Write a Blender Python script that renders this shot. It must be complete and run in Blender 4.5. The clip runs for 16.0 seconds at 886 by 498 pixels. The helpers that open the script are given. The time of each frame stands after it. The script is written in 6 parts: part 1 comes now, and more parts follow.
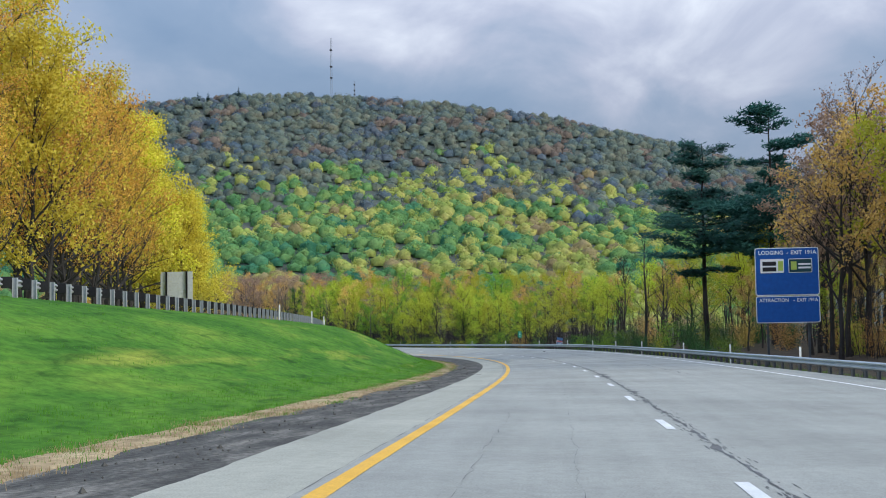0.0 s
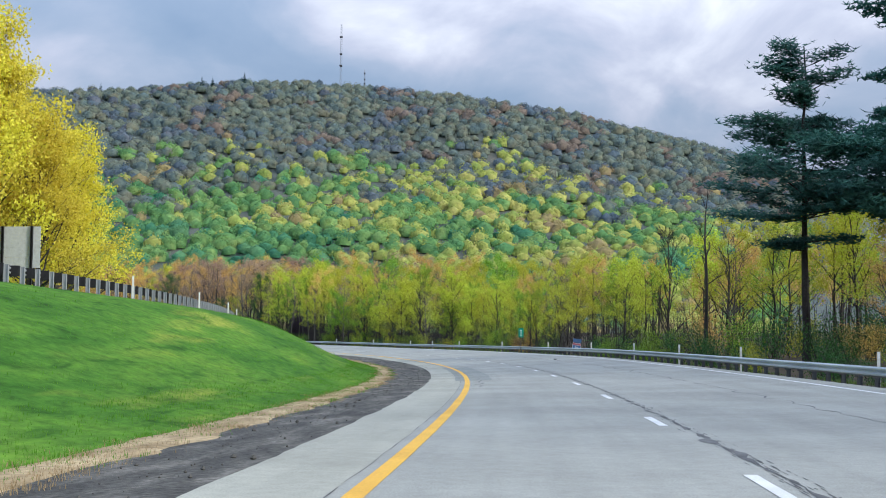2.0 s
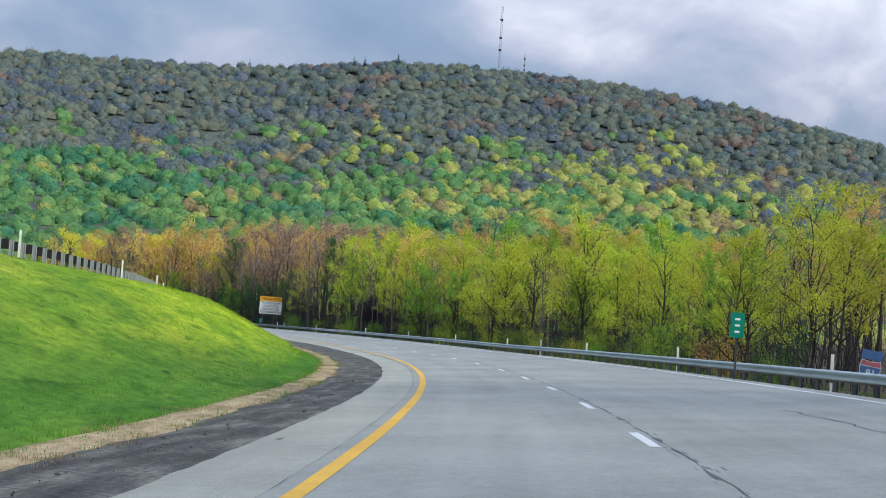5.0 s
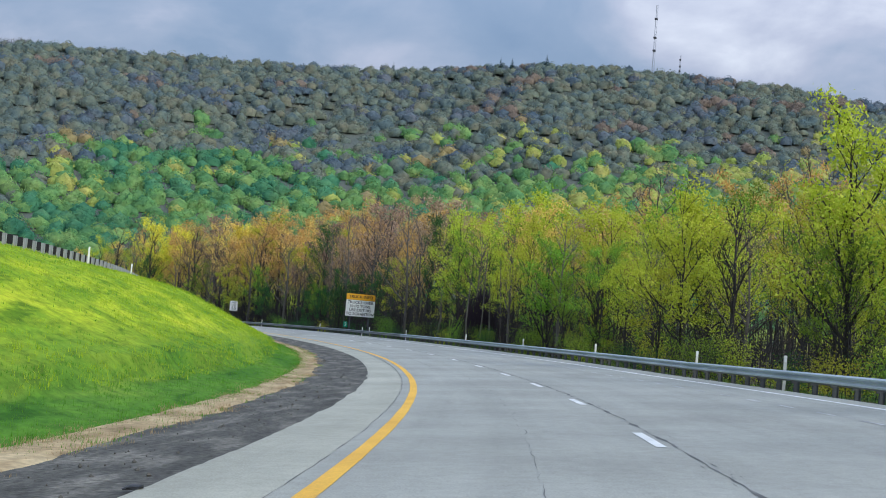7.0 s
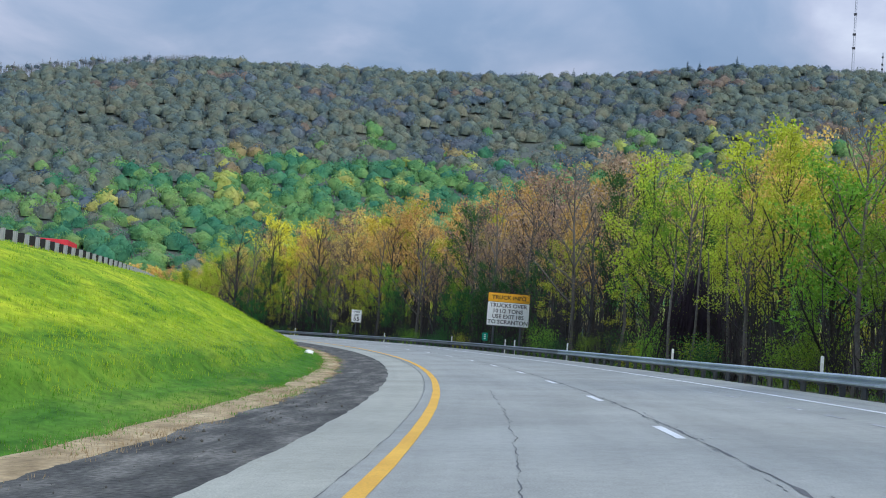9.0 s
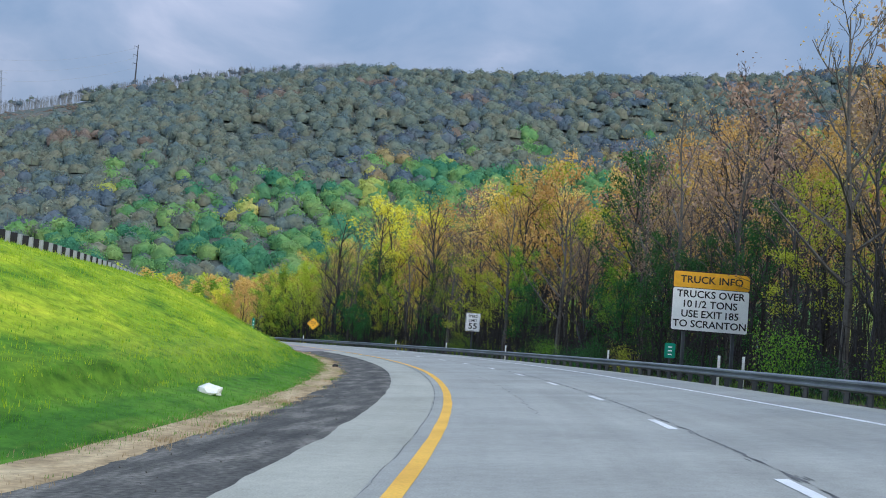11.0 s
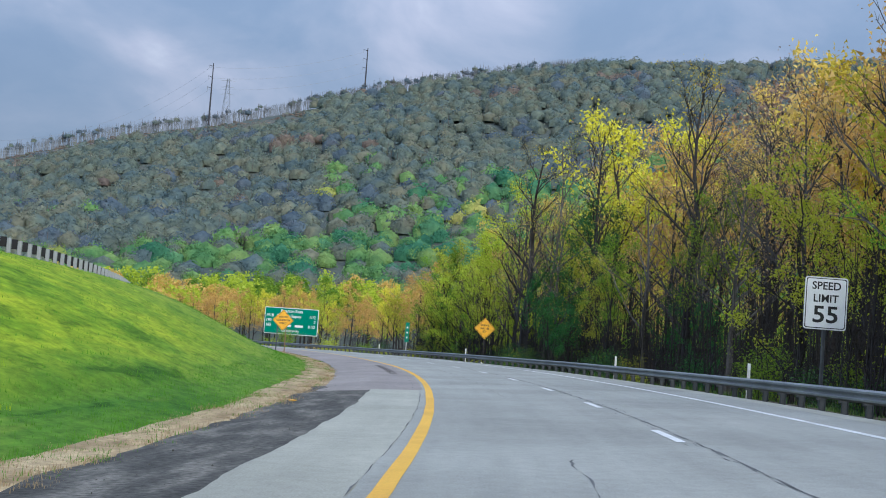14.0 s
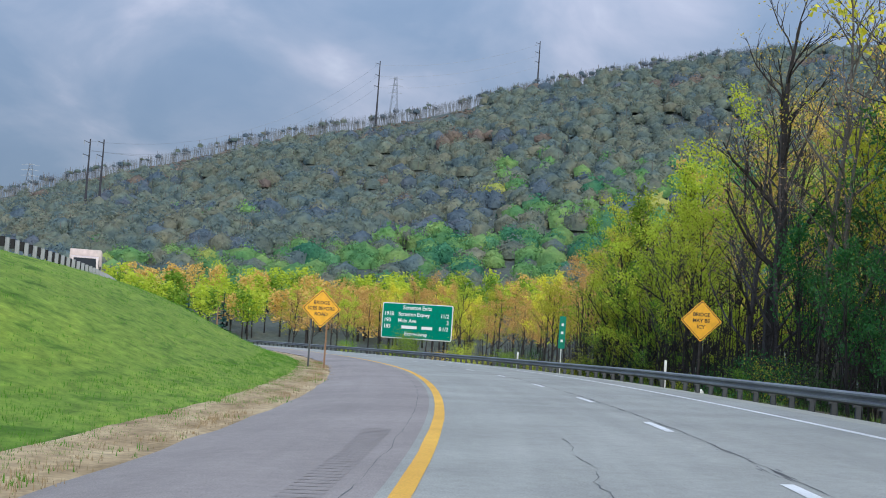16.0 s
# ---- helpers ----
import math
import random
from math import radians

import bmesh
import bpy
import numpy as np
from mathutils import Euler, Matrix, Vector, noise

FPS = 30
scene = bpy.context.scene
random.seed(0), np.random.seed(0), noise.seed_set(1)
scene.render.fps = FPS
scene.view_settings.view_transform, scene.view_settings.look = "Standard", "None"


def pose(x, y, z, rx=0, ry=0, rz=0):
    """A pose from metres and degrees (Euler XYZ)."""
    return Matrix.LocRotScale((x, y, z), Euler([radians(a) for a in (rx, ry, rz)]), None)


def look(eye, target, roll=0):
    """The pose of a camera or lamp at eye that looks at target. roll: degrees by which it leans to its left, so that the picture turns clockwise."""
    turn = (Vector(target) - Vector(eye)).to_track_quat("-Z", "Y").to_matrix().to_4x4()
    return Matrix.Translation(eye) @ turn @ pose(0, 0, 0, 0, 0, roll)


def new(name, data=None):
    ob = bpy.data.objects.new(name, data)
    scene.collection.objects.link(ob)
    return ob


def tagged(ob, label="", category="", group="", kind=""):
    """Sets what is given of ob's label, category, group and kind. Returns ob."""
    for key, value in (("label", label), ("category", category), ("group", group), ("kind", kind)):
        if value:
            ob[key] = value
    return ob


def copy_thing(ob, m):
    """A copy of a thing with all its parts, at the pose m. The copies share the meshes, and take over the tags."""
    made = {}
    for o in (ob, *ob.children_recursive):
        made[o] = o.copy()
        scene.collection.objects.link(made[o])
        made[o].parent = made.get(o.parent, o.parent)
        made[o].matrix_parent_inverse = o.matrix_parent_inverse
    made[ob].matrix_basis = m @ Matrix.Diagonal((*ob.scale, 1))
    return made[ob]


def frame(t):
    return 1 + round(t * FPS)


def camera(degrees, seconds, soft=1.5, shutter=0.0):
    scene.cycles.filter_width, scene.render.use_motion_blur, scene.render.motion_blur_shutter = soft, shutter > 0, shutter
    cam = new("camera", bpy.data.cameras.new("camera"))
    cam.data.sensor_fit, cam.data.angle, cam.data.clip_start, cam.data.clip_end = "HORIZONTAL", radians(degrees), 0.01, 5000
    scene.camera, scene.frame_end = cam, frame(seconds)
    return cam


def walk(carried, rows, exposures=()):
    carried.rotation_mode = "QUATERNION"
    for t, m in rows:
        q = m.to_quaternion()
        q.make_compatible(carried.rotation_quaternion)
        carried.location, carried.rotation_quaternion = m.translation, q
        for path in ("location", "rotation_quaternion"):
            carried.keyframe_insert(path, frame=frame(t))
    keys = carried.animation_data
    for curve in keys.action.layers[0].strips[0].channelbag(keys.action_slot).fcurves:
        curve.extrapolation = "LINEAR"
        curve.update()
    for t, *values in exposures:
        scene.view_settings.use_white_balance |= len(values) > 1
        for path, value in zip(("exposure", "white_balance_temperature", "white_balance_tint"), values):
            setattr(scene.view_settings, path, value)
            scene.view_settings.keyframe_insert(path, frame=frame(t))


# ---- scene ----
cam = camera(34.49, 16.0, 1.0)
PATH = [
    (0.0, (0.000, 0.000, 1.350), (-0.637, 9.958, 2.005), -0.94),
    (0.5, (0.110, 14.621, 1.314), (-0.541, 24.578, 1.972), -0.62),
    (1.0, (0.194, 29.224, 1.274), (-0.477, 39.180, 1.936), -0.27),
    (1.5, (0.245, 43.809, 1.230), (-0.451, 53.763, 1.896), 0.14),
    (2.0, (0.258, 58.376, 1.182), (-0.468, 68.328, 1.843), 0.61),
    (2.5, (0.207, 72.925, 1.137), (-0.581, 82.872, 1.795), 1.11),
    (3.0, (0.028, 87.454, 1.105), (-0.873, 97.391, 1.764), 1.66),
    (3.5, (-0.346, 101.960, 1.086), (-1.401, 111.883, 1.740), 2.25),
    (4.0, (-0.978, 116.440, 1.080), (-2.237, 126.339, 1.725), 2.81),
    (4.8, (-2.762, 139.520, 1.094), (-4.478, 149.352, 1.728), 3.59),
    (5.6, (-5.563, 162.453, 1.099), (-7.673, 172.207, 1.730), 4.18),
    (6.5, (-9.756, 188.046, 1.088), (-12.300, 197.696, 1.725), 4.58),
    (7.0, (-12.630, 202.139, 1.073), (-15.478, 211.703, 1.722), 4.60),
    (7.5, (-15.957, 216.113, 1.071), (-19.118, 225.577, 1.729), 4.53),
    (8.0, (-19.744, 229.950, 1.088), (-23.222, 239.303, 1.752), 4.46),
    (8.5, (-23.984, 243.637, 1.125), (-27.764, 252.870, 1.793), 4.42),
    (9.0, (-28.650, 257.164, 1.182), (-32.713, 266.276, 1.864), 4.43),
    (9.8, (-36.909, 278.477, 1.307), (-41.371, 287.399, 2.003), 4.43),
    (10.6, (-46.106, 299.350, 1.447), (-50.979, 308.053, 2.153), 4.46),
    (11.5, (-57.542, 322.258, 1.619), (-62.832, 330.714, 2.331), 4.48),
    (12.0, (-64.355, 334.717, 1.720), (-69.872, 343.026, 2.437), 4.48),
    (12.5, (-71.495, 346.970, 1.821), (-77.236, 355.127, 2.526), 4.44),
    (13.0, (-78.966, 359.002, 1.911), (-84.944, 366.988, 2.610), 4.41),
    (13.5, (-86.789, 370.787, 1.988), (-93.014, 378.583, 2.678), 4.35),
    (14.0, (-94.973, 382.301, 2.053), (-101.448, 389.891, 2.739), 4.28),
    (14.5, (-103.515, 393.529, 2.105), (-110.232, 400.907, 2.775), 4.20),
    (15.0, (-112.405, 404.461, 2.147), (-119.358, 411.617, 2.805), 4.14),
    (15.5, (-121.625, 415.091, 2.182), (-128.797, 422.029, 2.828), 4.07),
    (16.0, (-131.152, 425.422, 2.211), (-138.528, 432.143, 2.858), 4.00),
]
walk(cam, [(t, look(eye, target, roll)) for t, eye, target, roll in PATH], [(0.0, -0.02, 5900, 5.0), (1.0, 0.11, 5900, 5.5), (2.0, 0.22, 5950, 6.0), (2.6, 0.10, 6000, 6.0), (4.0, 0.06, 6000, 6.0), (7.0, -0.05, 5850, 5.5), (9.0, -0.09, 5680, 5.8), (12.5, -0.07, 5560, 6.0), (16.0, -0.12, 5750, 6.0)])

# ---- world, sun ----
SUN_TO = Vector((0.80, -0.48, 0.42)).normalized()
world = bpy.data.worlds.new("world")
scene.world = world
world.use_nodes = True
wt = world.node_tree
wt.nodes.clear()


def wn(kind, **k):
    n = wt.nodes.new(kind)
    for a, b in k.items():
        n.inputs[a].default_value = b
    return n


sky = wt.nodes.new("ShaderNodeTexSky")
sky.sky_type = "NISHITA"
sky.sun_disc = False
sky.sun_elevation = math.asin(SUN_TO.z)
sky.sun_rotation = math.atan2(SUN_TO.x, SUN_TO.y)
wco = wt.nodes.new("ShaderNodeTexCoord")
wsep = wt.nodes.new("ShaderNodeSeparateXYZ")
wmap = wt.nodes.new("ShaderNodeMapping")
wmap.inputs["Rotation"].default_value = (0, 0, radians(67))
wt.links.new(wco.outputs["Generated"], wmap.inputs["Vector"])
wt.links.new(wmap.outputs[0], wsep.inputs[0])
# flat cloud deck: direction over its height
wz = wt.nodes.new("ShaderNodeMath")
wz.operation = "MAXIMUM"
wz.inputs[1].default_value = 0.03
wt.links.new(wsep.outputs["Z"], wz.inputs[0])
wza = wt.nodes.new("ShaderNodeMath")
wza.operation = "ADD"
wza.inputs[1].default_value = 0.42
wt.links.new(wz.outputs[0], wza.inputs[0])
wdx = wt.nodes.new("ShaderNodeMath")
wdx.operation = "DIVIDE"
wdy = wt.nodes.new("ShaderNodeMath")
wdy.operation = "DIVIDE"
wt.links.new(wsep.outputs["X"], wdx.inputs[0])
wt.links.new(wsep.outputs["Y"], wdy.inputs[0])
wt.links.new(wza.outputs[0], wdx.inputs[1])
wt.links.new(wza.outputs[0], wdy.inputs[1])
wcm = wt.nodes.new("ShaderNodeCombineXYZ")
wt.links.new(wdx.outputs[0], wcm.inputs[0])
wt.links.new(wdy.outputs[0], wcm.inputs[1])
wcm.inputs[2].default_value = 3.7
cn1 = wn("ShaderNodeTexNoise", Scale=4.2, Detail=8.0, Roughness=0.52, Distortion=0.35)
cn2 = wn("ShaderNodeTexNoise", Scale=1.7, Detail=3.0, Roughness=0.5)
wt.links.new(wcm.outputs[0], cn1.inputs["Vector"])
wt.links.new(wcm.outputs[0], cn2.inputs["Vector"])
cad = wt.nodes.new("ShaderNodeMath")
cad.operation = "MULTIPLY_ADD"
cad.inputs[1].default_value = 0.75
wt.links.new(cn2.outputs["Fac"], cad.inputs[0])
wt.links.new(cn1.outputs["Fac"], cad.inputs[2])
csc = wt.nodes.new("ShaderNodeMath")
csc.operation = "MULTIPLY"
csc.inputs[1].default_value = 0.8
wt.links.new(cad.outputs[0], csc.inputs[0])
# thinner, brighter cloud about two directions
cloud = csc.outputs[0]
for az, el, wide, much in ((-1.5, 14, 0.24, 0.055), (41.5, 14, 0.13, 0.075)):
    gap = wn("ShaderNodeVectorMath")
    gap.operation = "DISTANCE"
    wt.links.new(wco.outputs["Generated"], gap.inputs[0])
    gap.inputs[1].default_value = (-math.sin(radians(az)) * math.cos(radians(el)), math.cos(radians(az)) * math.cos(radians(el)), math.sin(radians(el)))
    thin = wn("ShaderNodeMapRange")
    thin.interpolation_type = "SMOOTHSTEP"
    thin.inputs["From Min"].default_value, thin.inputs["From Max"].default_value = wide, 0.02
    thin.inputs["To Min"].default_value, thin.inputs["To Max"].default_value = 0.0, much
    wt.links.new(gap.outputs["Value"], thin.inputs["Value"])
    cth = wt.nodes.new("ShaderNodeMath")
    cth.operation = "ADD"
    wt.links.new(cloud, cth.inputs[0])
    wt.links.new(thin.outputs[0], cth.inputs[1])
    cloud = cth.outputs[0]
cr = wt.nodes.new("ShaderNodeValToRGB")
els = cr.color_ramp.elements
els[0].position, els[0].color = 0.50, (0.20, 0.258, 0.365, 1)
els[1].position, els[1].color = 0.98, (0.80, 0.78, 0.80, 1)
for ps, c in ((0.63, (0.24, 0.293, 0.395, 1)), (0.73, (0.315, 0.348, 0.44, 1)), (0.81, (0.43, 0.43, 0.51, 1)), (0.88, (0.56, 0.55, 0.61, 1))):
    q = els.new(ps)
    q.color = c
wt.links.new(cloud, cr.inputs[0])
# an overcast sky is about three times as bright overhead as at the horizon
czen = wt.nodes.new("ShaderNodeMath")
czen.operation = "MULTIPLY_ADD"
czen.inputs[1].default_value, czen.inputs[2].default_value = 3.0, 0.77
wt.links.new(wz.outputs[0], czen.inputs[0])
bg_cloud = wn("ShaderNodeBackground", Strength=1.0)
wt.links.new(cr.outputs[0], bg_cloud.inputs["Color"])
wt.links.new(czen.outputs[0], bg_cloud.inputs["Strength"])
bg_sky = wn("ShaderNodeBackground", Strength=0.10)
wt.links.new(sky.outputs[0], bg_sky.inputs["Color"])
wmix = wn("ShaderNodeMixShader", Fac=0.9)
wt.links.new(bg_sky.outputs[0], wmix.inputs[1])
wt.links.new(bg_cloud.outputs[0], wmix.inputs[2])
wout = wt.nodes.new("ShaderNodeOutputWorld")
wt.links.new(wmix.outputs[0], wout.inputs[0])

sun_data = bpy.data.lights.new("sun", "SUN")
sun_data.energy = 2.7
sun_data.angle = radians(16)
sun_data.color = (1.0, 0.90, 0.74)
sun = new("sun", sun_data)
sun.matrix_world = look(SUN_TO * 500, (0, 0, 0))


# ---- materials ----
def mat(name, rough=0.8, metal=0.0, spec=0.3):
    m = bpy.data.materials.new(name)
    m.use_nodes = True
    b = m.node_tree.nodes["Principled BSDF"]
    b.inputs["Roughness"].default_value = rough
    b.inputs["Metallic"].default_value = metal
    b.inputs["Specular IOR Level"].default_value = spec
    return m, m.node_tree, b


def ramp(nt, src, stops):
    r = nt.nodes.new("ShaderNodeValToRGB")
    e = r.color_ramp.elements
    e[0].position, e[0].color = stops[0][0], (*stops[0][1], 1)
    e[1].position, e[1].color = stops[-1][0], (*stops[-1][1], 1)
    for ps, c in stops[1:-1]:
        q = e.new(ps)
        q.color = (*c, 1)
    nt.links.new(src, r.inputs[0])
    return r.outputs[0]


def coords(nt, kind="Object", scale=(1, 1, 1)):
    c = nt.nodes.new("ShaderNodeTexCoord")
    mp = nt.nodes.new("ShaderNodeMapping")
    mp.inputs["Scale"].default_value = scale
    nt.links.new(c.outputs[kind], mp.inputs["Vector"])
    return mp.outputs[0]


def tex(nt, vec, scale, detail=4, rough=0.55, dist=0.0):
    n = nt.nodes.new("ShaderNodeTexNoise")
    n.inputs["Scale"].default_value = scale
    n.inputs["Detail"].default_value = detail
    n.inputs["Roughness"].default_value = rough
    n.inputs["Distortion"].default_value = dist
    nt.links.new(vec, n.inputs["Vector"])
    return n.outputs["Fac"]


def mixc(nt, fac, a, b, mode="MIX"):
    n = nt.nodes.new("ShaderNodeMix")
    n.data_type = "RGBA"
    n.blend_type = mode
    for i, v in ((0, fac), (6, a), (7, b)):
        if isinstance(v, (int, float)):
            n.inputs[i].default_value = v
        elif isinstance(v, tuple):
            n.inputs[i].default_value = (*v, 1)
        else:
            nt.links.new(v, n.inputs[i])
    return n.outputs[2]


def bump(nt, b, h, strength=0.4, dist=0.02):
    n = nt.nodes.new("ShaderNodeBump")
    n.inputs["Strength"].default_value = strength
    n.inputs["Distance"].default_value = dist
    nt.links.new(h, n.inputs["Height"])
    nt.links.new(n.outputs[0], b.inputs["Normal"])


def surface(name, stops, scale, fine, rough=0.85, metal=0.0, spec=0.3, bstr=0.4, bdist=0.02, kind="Object", stretch=(1, 1, 1), fmix=0.5):
    """Two scales of noise: a broad colour ramp, broken by a fine grain that also gives the relief."""
    m, nt, b = mat(name, rough, metal, spec)
    v = coords(nt, kind, stretch)
    broad = ramp(nt, tex(nt, v, scale, 5), stops)
    g = tex(nt, coords(nt, kind), fine, 3, 0.65)
    lo, hi = 1 - fmix, 1 + fmix
    gr = ramp(nt, g, [(0.3, (lo, lo, lo)), (0.7, (hi, hi, hi))])
    nt.links.new(mixc(nt, 1.0, broad, gr, "MULTIPLY"), b.inputs["Base Color"])
    bump(nt, b, g, bstr, bdist)
    return m


def asphalt(name, c, streak, fine_mix=0.25, patch=0.12):
    m, nt, b = mat(name, 0.82, 0, 0.25)
    uv = coords(nt, "UV", (0.05, 1.3, 1))
    uv2 = coords(nt, "UV", (1, 1, 1))
    s1 = ramp(nt, tex(nt, uv, 1.0, 5, 0.6), [(0.3, tuple(x * (1 - streak) for x in c)), (0.7, tuple(x * (1 + streak) for x in c))])
    s2 = ramp(nt, tex(nt, uv2, 0.22, 4, 0.6), [(0.35, (1 - patch,) * 3), (0.65, (1 + patch,) * 3)])
    g = tex(nt, uv2, 38.0, 3, 0.8)
    s3 = ramp(nt, g, [(0.3, (1 - fine_mix,) * 3), (0.7, (1 + fine_mix,) * 3)])
    g2 = ramp(nt, tex(nt, uv2, 4.5, 5, 0.7), [(0.35, (0.92,) * 3), (0.65, (1.07,) * 3)])
    c1 = mixc(nt, 1.0, s1, s2, "MULTIPLY")
    c2 = mixc(nt, 1.0, c1, s3, "MULTIPLY")
    nt.links.new(mixc(nt, 1.0, c2, g2, "MULTIPLY"), b.inputs["Base Color"])
    bump(nt, b, g, 0.35, 0.01)
    return m


def leafy(name, c1, c2, trans=0.35):
    """Leaves: hue varies from leaf to leaf and from tree to tree; light comes through."""
    m, nt, b = mat(name, 0.6, 0, 0.2)
    geo = nt.nodes.new("ShaderNodeNewGeometry")
    oi = nt.nodes.new("ShaderNodeObjectInfo")
    col = mixc(nt, geo.outputs["Random Per Island"], c1, c2)
    hv = nt.nodes.new("ShaderNodeHueSaturation")
    mr = nt.nodes.new("ShaderNodeMapRange")
    mr.inputs["To Min"].default_value, mr.inputs["To Max"].default_value = 0.485, 0.522
    nt.links.new(oi.outputs["Random"], mr.inputs["Value"])
    nt.links.new(mr.outputs[0], hv.inputs["Hue"])
    mv = nt.nodes.new("ShaderNodeMapRange")
    mv.inputs["To Min"].default_value, mv.inputs["To Max"].default_value = 0.8, 1.22
    nt.links.new(oi.outputs["Random"], mv.inputs["Value"])
    nt.links.new(mv.outputs[0], hv.inputs["Value"])
    nt.links.new(col, hv.inputs["Color"])
    nt.links.new(hv.outputs[0], b.inputs["Base Color"])
    tr = nt.nodes.new("ShaderNodeBsdfTranslucent")
    nt.links.new(hv.outputs[0], tr.inputs["Color"])
    mx = nt.nodes.new("ShaderNodeMixShader")
    mx.inputs[0].default_value = trans
    nt.links.new(b.outputs[0], mx.inputs[1])
    nt.links.new(tr.outputs[0], mx.inputs[2])
    nt.links.new(mx.outputs[0], nt.nodes["Material Output"].inputs["Surface"])
    return m


def crowns(name, c1, c2, c3):
    """Far tree crowns: hue drifts from tree to tree, from clump to clump and from blade to blade."""
    m, nt, b = mat(name, 0.95, 0, 0.05)
    geo = nt.nodes.new("ShaderNodeNewGeometry")
    v = coords(nt, "Object")
    bump(nt, b, tex(nt, v, 0.7, 4, 0.75), 0.8, 1.2)
    col = ramp(nt, tex(nt, v, 0.06, 2, 0.5), [(0.34, c1), (0.5, c2), (0.66, c3)])
    k = ramp(nt, geo.outputs["Random Per Island"], [(0.0, (0.86, 0.87, 0.88)), (1.0, (1.14, 1.14, 1.11))])
    k2 = ramp(nt, tex(nt, v, 0.30, 3, 0.6), [(0.3, (0.74, 0.76, 0.80)), (0.7, (1.22, 1.20, 1.14))])
    c = mixc(nt, 1.0, mixc(nt, 1.0, col, k, "MULTIPLY"), k2, "MULTIPLY")
    nt.links.new(c, b.inputs["Base Color"])
    tr = nt.nodes.new("ShaderNodeBsdfTranslucent")
    nt.links.new(c, tr.inputs["Color"])
    mx = nt.nodes.new("ShaderNodeMixShader")
    mx.inputs[0].default_value = 0.3
    nt.links.new(b.outputs[0], mx.inputs[1])
    nt.links.new(tr.outputs[0], mx.inputs[2])
    nt.links.new(mx.outputs[0], nt.nodes["Material Output"].inputs["Surface"])
    return m


def plain(name, c, rough=0.6, metal=0.0, var=0.12, scale=3.0, spec=0.4):
    return surface(name, [(0.3, tuple(x * (1 - var) for x in c)), (0.7, tuple(x * (1 + var) for x in c))], scale, scale * 14, rough, metal, spec, 0.15, 0.004, fmix=0.08)


M_ROAD = asphalt("asphalt_worn_grey", (0.333, 0.333, 0.298), 0.09)
M_SHOULDER = asphalt("shoulder_pale_grey", (0.385, 0.378, 0.315), 0.08)
M_BROWN = asphalt("shoulder_brownish", (0.30, 0.265, 0.245), 0.08)
M_MILLED = asphalt("shoulder_milled", (0.284, 0.252, 0.234), 0.05)
M_PATCH = asphalt("asphalt_newer_dark", (0.258, 0.27, 0.248), 0.05)
M_GRAVEL = surface("gravel_millings_dark", [(0.3, (0.045, 0.043, 0.040)), (0.5, (0.095, 0.090, 0.080)), (0.70, (0.21, 0.195, 0.168))], 1.0, 9.0, 0.95, bstr=0.8, bdist=0.03, kind="UV", stretch=(0.42, 1.6, 1), fmix=0.6)
M_DRY = surface("dry_grass_tan", [(0.3, (0.24, 0.17, 0.085)), (0.5, (0.42, 0.31, 0.17)), (0.7, (0.55, 0.43, 0.25))], 1.6, 5.0, 0.95, bstr=0.5, bdist=0.03, kind="UV", stretch=(0.3, 1, 1), fmix=0.3)


